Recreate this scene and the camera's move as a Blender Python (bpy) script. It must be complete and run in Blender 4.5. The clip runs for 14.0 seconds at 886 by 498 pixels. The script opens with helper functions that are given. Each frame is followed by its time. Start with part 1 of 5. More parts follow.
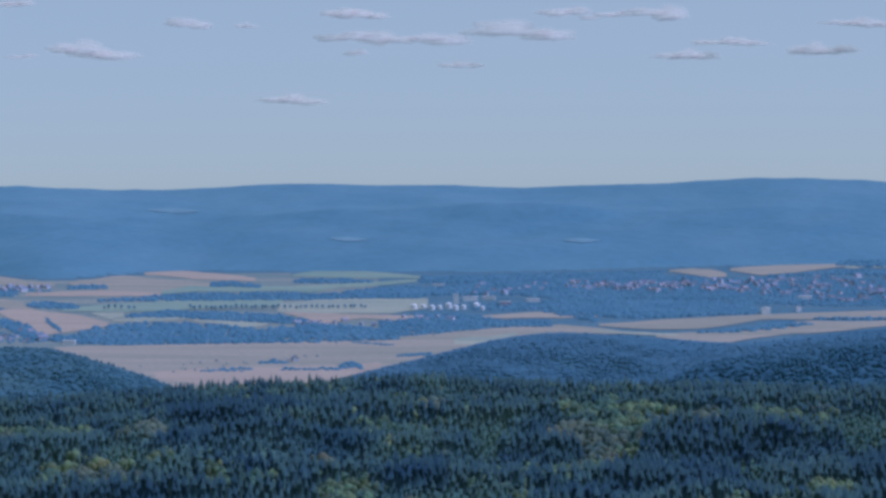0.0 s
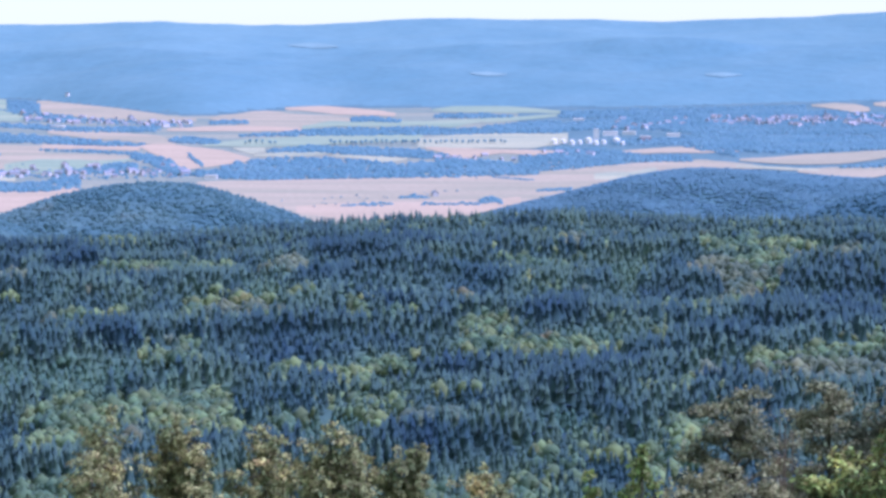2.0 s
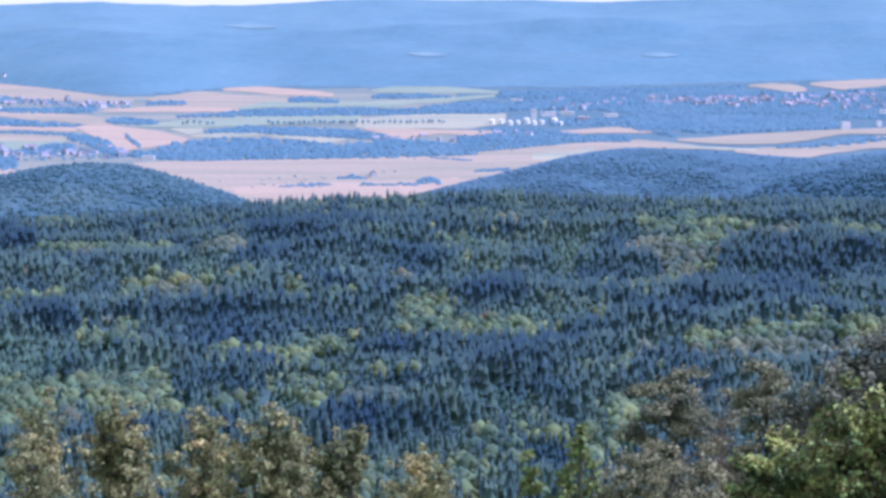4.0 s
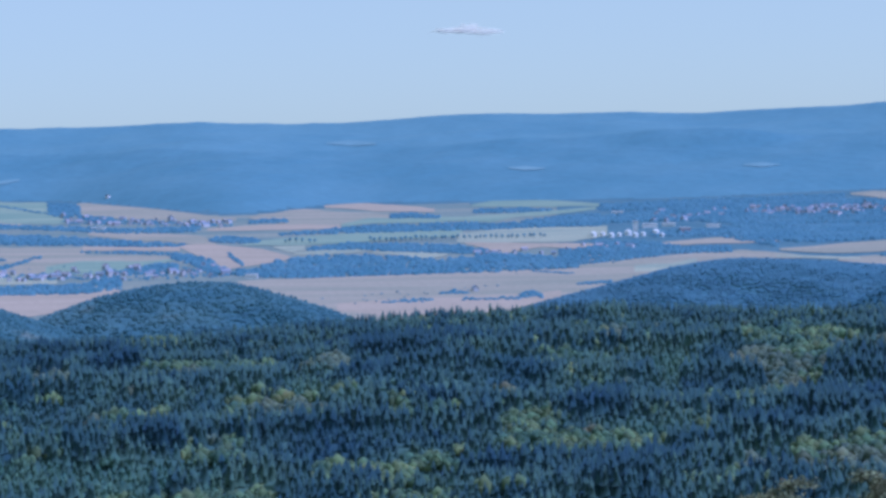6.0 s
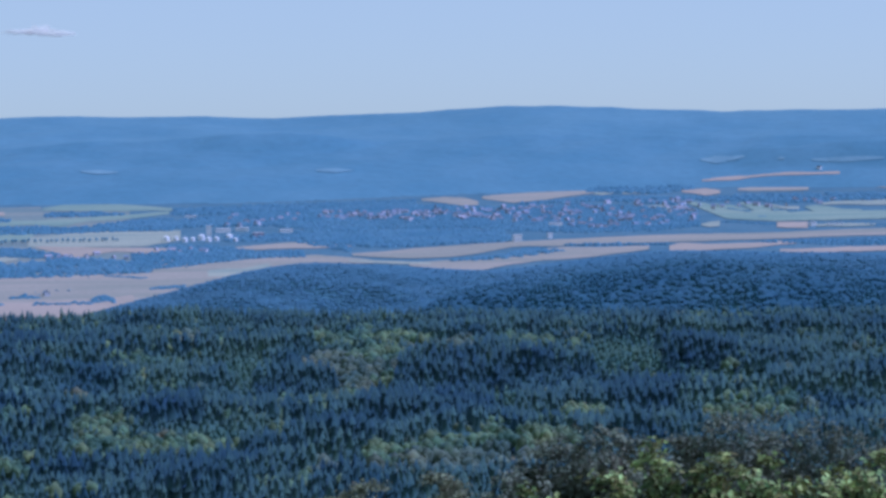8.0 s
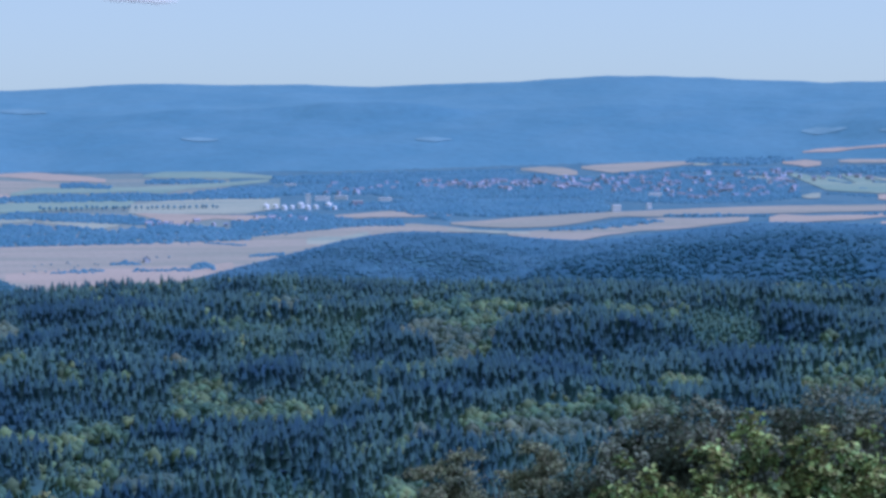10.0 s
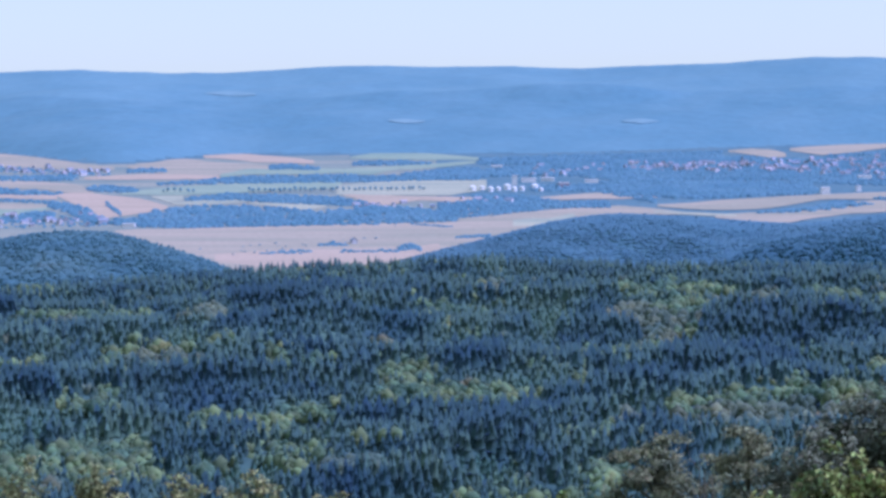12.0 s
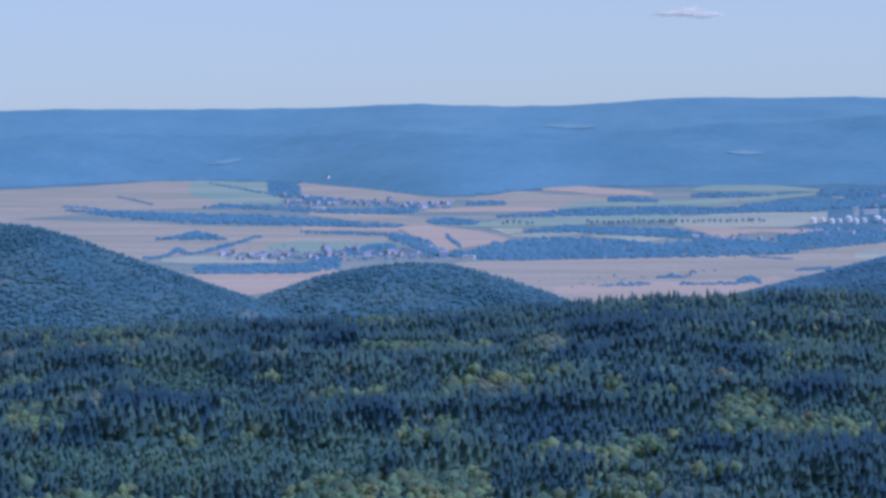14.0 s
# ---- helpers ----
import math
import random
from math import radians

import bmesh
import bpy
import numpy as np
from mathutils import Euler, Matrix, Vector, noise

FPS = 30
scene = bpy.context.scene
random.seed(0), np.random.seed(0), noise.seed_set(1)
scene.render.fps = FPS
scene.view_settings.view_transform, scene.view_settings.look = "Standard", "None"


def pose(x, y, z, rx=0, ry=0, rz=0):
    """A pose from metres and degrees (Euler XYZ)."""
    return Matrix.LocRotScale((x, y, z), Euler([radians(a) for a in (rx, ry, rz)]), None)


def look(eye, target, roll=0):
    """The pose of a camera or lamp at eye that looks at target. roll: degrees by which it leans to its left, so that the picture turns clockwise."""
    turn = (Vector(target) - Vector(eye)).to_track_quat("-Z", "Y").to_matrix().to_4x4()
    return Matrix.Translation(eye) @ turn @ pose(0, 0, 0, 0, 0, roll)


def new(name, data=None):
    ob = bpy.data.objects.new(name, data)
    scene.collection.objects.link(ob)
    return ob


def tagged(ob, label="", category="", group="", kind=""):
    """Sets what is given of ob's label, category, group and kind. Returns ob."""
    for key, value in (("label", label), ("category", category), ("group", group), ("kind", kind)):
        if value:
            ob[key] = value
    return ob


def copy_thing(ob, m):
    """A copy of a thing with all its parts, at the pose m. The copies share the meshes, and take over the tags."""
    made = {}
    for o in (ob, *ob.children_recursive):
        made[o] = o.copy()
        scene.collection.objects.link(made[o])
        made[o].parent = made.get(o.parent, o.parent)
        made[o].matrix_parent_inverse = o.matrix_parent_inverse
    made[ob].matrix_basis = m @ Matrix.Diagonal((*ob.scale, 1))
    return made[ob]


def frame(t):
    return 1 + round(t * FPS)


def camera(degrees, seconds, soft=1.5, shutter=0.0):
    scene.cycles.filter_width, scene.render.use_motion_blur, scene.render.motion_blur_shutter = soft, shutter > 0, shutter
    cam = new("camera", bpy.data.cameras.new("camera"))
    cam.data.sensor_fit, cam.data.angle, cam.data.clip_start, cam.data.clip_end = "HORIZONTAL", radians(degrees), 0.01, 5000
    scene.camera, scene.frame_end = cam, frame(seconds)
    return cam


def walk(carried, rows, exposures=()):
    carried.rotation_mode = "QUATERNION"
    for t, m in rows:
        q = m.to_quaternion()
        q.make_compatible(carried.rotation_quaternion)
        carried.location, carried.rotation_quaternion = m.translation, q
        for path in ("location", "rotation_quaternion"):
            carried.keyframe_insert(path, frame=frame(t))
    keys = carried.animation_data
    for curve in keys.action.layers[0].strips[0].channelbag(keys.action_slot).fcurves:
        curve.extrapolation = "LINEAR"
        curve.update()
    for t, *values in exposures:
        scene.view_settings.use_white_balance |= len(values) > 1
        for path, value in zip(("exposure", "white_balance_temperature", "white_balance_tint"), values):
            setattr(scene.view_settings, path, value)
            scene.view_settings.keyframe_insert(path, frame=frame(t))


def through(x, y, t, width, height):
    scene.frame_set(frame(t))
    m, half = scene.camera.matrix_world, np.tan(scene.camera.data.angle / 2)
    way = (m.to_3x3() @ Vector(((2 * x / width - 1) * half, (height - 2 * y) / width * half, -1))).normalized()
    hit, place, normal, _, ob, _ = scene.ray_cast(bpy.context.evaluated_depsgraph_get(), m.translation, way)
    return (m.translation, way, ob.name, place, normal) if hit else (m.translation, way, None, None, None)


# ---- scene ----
# ---- camera: it turns on the platform of a lookout tower ----
EYE_Z = 190.0
EYE = Vector((0, 0, EYE_Z))
cam = camera(20.0, 14.0, soft=3.3)


def aim(turn, tilt, lean):
    """A pose from degrees: turn to the right of north, tilt above the level, lean."""
    a, e = radians(turn), radians(tilt)
    way = Vector((math.sin(a) * math.cos(e), math.cos(a) * math.cos(e), math.sin(e)))
    return look(EYE, EYE + 100 * way, lean)


walk(cam, [
    (0, aim(-0.000, -1.200, -0.000)),
    (0.5, aim(-1.425, -2.471, -0.315)),
    (1, aim(-2.426, -3.745, -0.357)),
    (1.5, aim(-2.885, -4.606, -0.265)),
    (2, aim(-3.195, -4.959, -0.153)),
    (2.5, aim(-2.816, -5.238, -0.067)),
    (2.7, aim(-2.496, -5.302, -0.009)),
    (3.75, aim(-1.700, -5.450, -0.150)),
    (4.8, aim(-3.015, -4.756, -0.483)),
    (5, aim(-3.532, -4.475, -0.656)),
    (5.5, aim(-4.566, -3.688, -0.880)),
    (6, aim(-4.095, -2.776, -1.234)),
    (6.5, aim(-1.701, -2.081, -1.369)),
    (7, aim(1.167, -2.176, -1.161)),
    (7.5, aim(3.799, -2.511, -0.885)),
    (7.7, aim(4.678, -2.648, -0.757)),
    (8.75, aim(6.400, -3.150, -0.500)),
    (9.8, aim(4.078, -3.461, -0.326)),
    (10, aim(3.366, -3.503, -0.285)),
    (10.5, aim(1.787, -3.912, -0.310)),
    (11, aim(0.819, -4.381, -0.276)),
    (11.5, aim(0.126, -4.526, -0.229)),
    (12, aim(-1.342, -3.894, -0.348)),
    (12.5, aim(-3.470, -3.048, -0.499)),
    (13, aim(-5.800, -2.948, -0.635)),
    (13.5, aim(-7.733, -3.160, -0.710)),
    (14, aim(-9.061, -3.083, -0.775)),
], exposures=[
    (0, -0.12, 4275, 42),
    (0.5, -0.22, 4200, 40),
    (1, 0.18, 4100, 39),
    (1.5, 0.75, 4360, 42),
    (2, 1.08, 4625, 52),
    (2.7, 1.05, 4650, 54),
    (5, 1.06, 4625, 56),
    (5.5, 0.25, 4180, 42),
    (6, 0.28, 4140, 40),
    (6.5, -0.17, 4175, 42),
    (7, -0.2, 4225, 46),
    (7.7, 0.1, 4150, 44),
    (9.8, 0.3, 4175, 42),
    (11, 0.4, 4175, 42),
    (11.5, 0.5, 4250, 46),
    (12, 0.7, 4425, 50),
    (12.5, 0.2, 4175, 44),
    (13, -0.05, 4200, 44),
    (13.5, -0.06, 4150, 44),
    (14, 0.2, 4250, 46),
])

# ---- sky and sun ----
SUN_HEIGHT, SUN_TURN = 46.0, 98.0
world = bpy.data.worlds.new("sky")
scene.world = world
world.use_nodes = True
sky = world.node_tree.nodes.new("ShaderNodeTexSky")
sky.sky_type = "NISHITA"
sky.sun_disc = False
sky.sun_elevation, sky.sun_rotation = radians(SUN_HEIGHT), radians(SUN_TURN)
sky.altitude, sky.air_density, sky.dust_density, sky.ozone_density = 400, 0.75, 0.5, 2.5
back = world.node_tree.nodes["Background"]
back.inputs["Strength"].default_value = 0.085
haze = world.node_tree.nodes.new("ShaderNodeMix")
haze.data_type = "RGBA"
haze.inputs["Factor"].default_value = 0.72
haze.inputs[7].default_value = (5.9, 5.9, 2.5, 1)
world.node_tree.links.new(sky.outputs["Color"], haze.inputs[6])
world.node_tree.links.new(haze.outputs[2], back.inputs["Color"])

sun = new("sun", bpy.data.lights.new("sun", "SUN"))
sun.data.energy, sun.data.angle, sun.data.color = 3.0, radians(0.6), (1.0, 0.88, 0.68)
st, se = radians(SUN_TURN), radians(SUN_HEIGHT)
sun.matrix_world = look((0, 0, 0), (-math.sin(st) * math.cos(se), -math.cos(st) * math.cos(se), -math.sin(se)))


# ---- materials ----
def mat(name, low, high, size, rough=0.9, fine=0.25, island=0.0, bump=0.0, third=None, sheen=0.0, gloss=0.25, thin=0.0, through=0.0, stretch=0):
    """Two colours mixed by noise of that size in metres, with a finer grain and a change from piece to piece."""
    m = bpy.data.materials.new(name)
    m.use_nodes = True
    nt = m.node_tree
    nodes, links = nt.nodes, nt.links
    bsdf = nodes["Principled BSDF"]
    geo = nodes.new("ShaderNodeNewGeometry")
    n1 = nodes.new("ShaderNodeTexNoise")
    n1.inputs["Scale"].default_value, n1.inputs["Detail"].default_value = 1.0 / size, 5.0
    spread_out = nodes.new("ShaderNodeVectorMath")
    spread_out.operation = "MULTIPLY"
    spread_out.inputs[1].default_value = (1 / stretch if stretch else 1, 1, 1)
    links.new(geo.outputs["Position"], spread_out.inputs[0])
    links.new(spread_out.outputs["Vector"], n1.inputs["Vector"])
    ramp = nodes.new("ShaderNodeValToRGB")
    e = ramp.color_ramp.elements
    e[0].position, e[0].color = 0.36, (*low, 1)
    e[1].position, e[1].color = 0.64, (*high, 1)
    if third:
        x = e.new(0.72)
        x.color = (*third, 1)
    links.new(n1.outputs["Fac"], ramp.inputs["Fac"])
    n2 = nodes.new("ShaderNodeTexNoise")
    n2.inputs["Scale"].default_value, n2.inputs["Detail"].default_value = 9.0 / size, 4.0
    links.new(geo.outputs["Position"], n2.inputs["Vector"])
    value = nodes.new("ShaderNodeMapRange")
    value.inputs["From Min"].default_value, value.inputs["From Max"].default_value = 0.3, 0.7
    value.inputs["To Min"].default_value, value.inputs["To Max"].default_value = 1 - fine, 1 + fine
    links.new(n2.outputs["Fac"], value.inputs["Value"])
    hsv = nodes.new("ShaderNodeHueSaturation")
    links.new(ramp.outputs["Color"], hsv.inputs["Color"])
    if island:
        spread = nodes.new("ShaderNodeMapRange")
        spread.inputs["To Min"].default_value, spread.inputs["To Max"].default_value = 1 - island, 1 + island
        links.new(geo.outputs["Random Per Island"], spread.inputs["Value"])
        hue = nodes.new("ShaderNodeMapRange")
        hue.inputs["To Min"].default_value, hue.inputs["To Max"].default_value = 0.5 - island * 0.06, 0.5 + island * 0.06
        links.new(geo.outputs["Random Per Island"], hue.inputs["Value"])
        links.new(hue.outputs["Result"], hsv.inputs["Hue"])
        times = nodes.new("ShaderNodeMath")
        times.operation = "MULTIPLY"
        links.new(spread.outputs["Result"], times.inputs[0])
        links.new(value.outputs["Result"], times.inputs[1])
        links.new(times.outputs["Value"], hsv.inputs["Value"])
    else:
        links.new(value.outputs["Result"], hsv.inputs["Value"])
    links.new(hsv.outputs["Color"], bsdf.inputs["Base Color"])
    bsdf.inputs["Roughness"].default_value = rough
    bsdf.inputs["Specular IOR Level"].default_value = gloss
    # blue sheen imitates haze: a pale blue veil laid over the foliage
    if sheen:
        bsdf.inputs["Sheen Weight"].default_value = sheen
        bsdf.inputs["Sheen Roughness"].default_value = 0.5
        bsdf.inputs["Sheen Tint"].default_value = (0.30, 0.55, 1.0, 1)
    if through:
        other, mix = nodes.new("ShaderNodeBsdfTranslucent"), nodes.new("ShaderNodeMixShader")
        mix.inputs["Fac"].default_value = through
        links.new(hsv.outputs["Color"], other.inputs["Color"])
        links.new(bsdf.outputs["BSDF"], mix.inputs[1])
        links.new(other.outputs["BSDF"], mix.inputs[2])
        links.new(mix.outputs["Shader"], nodes["Material Output"].inputs["Surface"])
    if thin:
        clear, veil = nodes.new("ShaderNodeBsdfTransparent"), nodes.new("ShaderNodeMixShader")
        veil.inputs["Fac"].default_value = thin
        links.new(clear.outputs["BSDF"], veil.inputs[1])
        links.new((mix if through else bsdf).outputs[0], veil.inputs[2])
        links.new(veil.outputs["Shader"], nodes["Material Output"].inputs["Surface"])
    if bump:
        b = nodes.new("ShaderNodeBump")
        b.inputs["Strength"].default_value, b.inputs["Distance"].default_value = 1.0, bump
        links.new(n2.outputs["Fac"], b.inputs["Height"])
        links.new(b.outputs["Normal"], bsdf.inputs["Normal"])
    return m


# blue sheen paints haze on these trees; SPRUCE also has it in its low colour
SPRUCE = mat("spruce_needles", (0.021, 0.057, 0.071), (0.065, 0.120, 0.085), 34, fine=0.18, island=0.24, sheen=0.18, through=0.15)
# darker copy of the needles: paints the shade on stand edges
SHADED_SPRUCE = mat("shaded_spruce_needles", (0.013, 0.040, 0.060), (0.037, 0.080, 0.077), 34, fine=0.18, island=0.24, sheen=0.16, through=0.12)
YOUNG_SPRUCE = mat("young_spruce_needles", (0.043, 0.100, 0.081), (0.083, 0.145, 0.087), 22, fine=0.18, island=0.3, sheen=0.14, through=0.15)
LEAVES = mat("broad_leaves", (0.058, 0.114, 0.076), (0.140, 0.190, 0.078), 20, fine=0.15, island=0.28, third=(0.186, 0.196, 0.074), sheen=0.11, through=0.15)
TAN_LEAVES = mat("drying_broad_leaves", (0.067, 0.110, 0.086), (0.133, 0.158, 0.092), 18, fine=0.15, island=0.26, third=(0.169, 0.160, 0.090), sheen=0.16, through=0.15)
# hill foliage: haze and shade are mixed into these colours, hill by hill
HILL_WOOD = mat("hazed_hill_leaves", (0.064, 0.148, 0.178), (0.096, 0.184, 0.188), 70, fine=0.10, island=0.11, third=(0.160, 0.204, 0.184), sheen=0.32, through=0.25)
HILL_FAR = mat("hazed_far_hill_leaves", (0.078, 0.176, 0.240), (0.098, 0.198, 0.256), 80, fine=0.10, island=0.05, sheen=0.34, through=0.3)
HILL_DARK = mat("less_hazed_hill_leaves", (0.036, 0.102, 0.146), (0.056, 0.132, 0.168), 60, fine=0.12, island=0.14, sheen=0.26, through=0.25)
HILL_STAND = mat("hazed_hill_needles", (0.050, 0.126, 0.158), (0.071, 0.152, 0.170), 60, fine=0.10, island=0.11, sheen=0.28, through=0.2)
FAR_STAND = mat("hazed_far_hill_needles", (0.070, 0.162, 0.226), (0.086, 0.180, 0.240), 60, fine=0.08, island=0.08, sheen=0.32, through=0.25)
DARK_STAND = mat("less_hazed_hill_needles", (0.033, 0.099, 0.143), (0.049, 0.123, 0.162), 60, fine=0.12, island=0.14, sheen=0.24, through=0.2)
# valley trees: the blue is distance haze put into the leaf colour
PLAIN_WOOD = mat("hazed_valley_leaves", (0.090, 0.200, 0.269), (0.120, 0.236, 0.303), 60, fine=0.12, island=0.10, sheen=0.35, through=0.25)
# ridge spruces in haze blue; RIDGE_FAR is the same cover, painted hazier
RIDGE = mat("hazed_ridge_cover", (0.088, 0.188, 0.257), (0.106, 0.209, 0.278), 150, fine=0.06, bump=0.8)
RIDGE_FAR = mat("hazed_far_ridge_cover", (0.100, 0.204, 0.274), (0.118, 0.225, 0.292), 150, fine=0.05, bump=0.8)
# valley grass, fresh and dry, with haze blue mixed into the colour
MEADOW = mat("hazed_valley_meadow", (0.063, 0.138, 0.191), (0.092, 0.168, 0.214), 70, fine=0.15)
DRY_MEADOW = mat("hazed_dry_meadow", (0.128, 0.188, 0.192), (0.229, 0.246, 0.212), 50, fine=0.15, stretch=4)
GRASS = mat("forest_floor", (0.035, 0.045, 0.02), (0.07, 0.075, 0.03), 15, fine=0.3)
FIELD_MATS = {
    "stubble": mat("grain_stubble", (0.236, 0.238, 0.192), (0.324, 0.286, 0.232), 45, fine=0.10, stretch=6),
    "ripe": mat("ripe_grain", (0.309, 0.265, 0.208), (0.372, 0.304, 0.244), 40, fine=0.10, stretch=6),
    "green": mat("green_crop", (0.169, 0.249, 0.208), (0.249, 0.304, 0.238), 45, fine=0.10, stretch=6),
    # clearings share the ridge's painted haze blue, a little lighter
    "clearing": mat("hazed_clearing", (0.145, 0.249, 0.307), (0.169, 0.273, 0.325), 60, fine=0.08),
    "pale": mat("dry_grassland", (0.238, 0.279, 0.232), (0.325, 0.337, 0.261), 40, fine=0.12, stretch=5),
}
CLOUD = mat("cloud", (0.969, 0.890, 0.757), (1.000, 0.920, 0.805), 40, fine=0.03, thin=0.17)

# ---- the shape of the land, in metres from the eye ----


def waves(x, y, size, seed, octaves=3):
    """Smooth noise from -1 to 1 over the plan."""
    g = np.random.default_rng(seed)
    out, amp, total = 0.0, 1.0, 0.0
    for _ in range(octaves):
        for _ in range(5):
            d, p = g.uniform(0, math.tau), g.uniform(0, math.tau)
            k = math.tau / (size * g.uniform(0.7, 1.5))
            out = out + amp * np.sin(k * (x * math.cos(d) + y * math.sin(d)) + p)
        total += amp * 2.2
        amp, size = amp * 0.5, size * 0.5
    return np.clip(out / total, -1, 1)


def smooth(x, knots):
    """Values between knots, eased."""
    k = np.array(knots)
    fine_x = np.linspace(k[0, 0], k[-1, 0], 240)
    fine_y = np.interp(fine_x, k[:, 0], k[:, 1])
    w = np.hanning(13)
    pad = np.concatenate([np.full(6, fine_y[0]), fine_y, np.full(6, fine_y[-1])])
    return np.interp(x, fine_x, np.convolve(pad, w / w.sum(), "valid"))


def tan_deg(e):
    return np.tan(np.radians(e))


# crest lines: degrees to the right, degrees above the level
FOREST_CREST = [(-30, -4.7), (-19, -4.64), (-12.8, -4.53), (-8.9, -4.43), (-6.2, -4.24), (-4, -4.10), (-0.6, -3.98), (1.5, -4.10), (4, -4.13), (9, -4.18), (14, -4.14), (25, -4.2)]
FAR_CREST = [(-30, 0.1), (-19, 0.20), (-17.7, 0.24), (-15, 0.19), (-11.4, 0.17), (-9.85, 0.26), (-8.8, 0.19), (-6.5, 0.15), (-4.7, 0.24), (-3.4, 0.31), (-1.8, 0.25), (0.7, 0.28), (1.35, 0.18), (2.8, 0.24), (5.5, 0.33), (7.2, 0.44), (8.4, 0.42), (10, 0.34), (12.1, 0.25), (13.8, 0.28), (25, 0.2)]
FOOT = [(-30, -1.5), (-19, -1.53), (-16, -1.42), (-12.7, -1.47), (-10.9, -1.68), (-8.8, -1.88), (-6.3, -1.68), (-3.5, -1.70), (1.5, -1.72), (5.4, -1.60), (9.2, -1.52), (11, -1.47), (14, -1.49), (25, -1.5)]
HILLS = [  # distance, width, trees' height, crest line
    (1950, 190, 3.2, [(-30, -2.2), (-20.9, -2.15), (-19.06, -2.33), (-18.4, -2.36), (-17.8, -2.51), (-17.06, -2.80), (-16.5, -3.01), (-15.9, -3.20), (-15.3, -3.44), (-14.8, -3.63), (-14.3, -3.82), (-13.4, -4.14), (-12.5, -4.5), (-10, -5.6), (25, -5.6)]),
    (2080, 200, 3.2, [(-30, -5.6), (-16, -5.4), (-13.8, -4.32), (-13.0, -3.99), (-12.35, -3.77), (-11.7, -3.62), (-10.9, -3.43), (-10.15, -3.35), (-9.5, -3.32), (-8.99, -3.36), (-8.47, -3.49), (-7.96, -3.63), (-7.57, -3.77), (-7.06, -3.93), (-6.54, -4.12), (-6.2, -4.26), (-4, -5.4), (25, -5.5)]),
    (2300, 190, 1.8, [(-30, -5.2), (-4, -4.9), (-2.1, -4.02), (-1.55, -3.90), (-0.91, -3.79), (-0.27, -3.64), (0.51, -3.41), (1.41, -3.21), (2.06, -3.11), (2.71, -3.08), (4.0, -3.12), (5.28, -3.22), (5.93, -3.30), (6.57, -3.34), (7.22, -3.28), (7.86, -3.18), (8.5, -3.11), (9.14, -3.04), (9.78, -2.95), (10.4, -2.89), (12.3, -2.87), (13.8, -2.96), (25, -3.0)]),
    (1900, 170, 4.0, [(-30, -6), (3.5, -5.4), (4.9, -4.4), (5.14, -4.0), (5.4, -3.88), (5.79, -3.78), (6.57, -3.63), (7.21, -3.51), (7.86, -3.42), (8.5, -3.37), (9.14, -3.36), (9.78, -3.31), (10.42, -3.22), (10.86, -3.14), (11.69, -3.08), (12.32, -3.18), (12.95, -3.24), (13.7, -3.27), (16, -3.3), (25, -3.6)]),
]
SPURS = [  # wooded spurs in front of the far ridge: how far up the slope, width, crest line
    (0.62, 0.20, [(-30, -1.0), (-8, -0.95), (-3.6, -0.35), (-1.1, -0.29), (0.85, -0.18), (2.1, -0.09), (3.3, -0.21), (4.7, -0.44), (6.6, -0.69), (9, -1.0), (12, -1.1), (25, -1.1)]),
    (0.36, 0.17, [(-30, -0.6), (-19, -0.75), (-16, -0.85), (-13, -1.0), (-9, -1.35), (-4, -1.4), (1, -1.3), (4, -1.4), (9, -1.25), (11.5, -0.75), (14, -0.45), (25, -0.3)]),
]
STEPS = [(-22, -6, 965, 6), (-5.5, 5, 880, 5), (1.5, 17, 1005, 5.5), (-12.5, -1.5, 1190, 6), (4, 18, 1270, 5), (-21, -11, 1230, 5)]  # low wooded steps across the plateau
TREE = 17.0
PLAIN_A, PLAIN_R, PLAIN_K = -184.0, 2450.0, 0.04


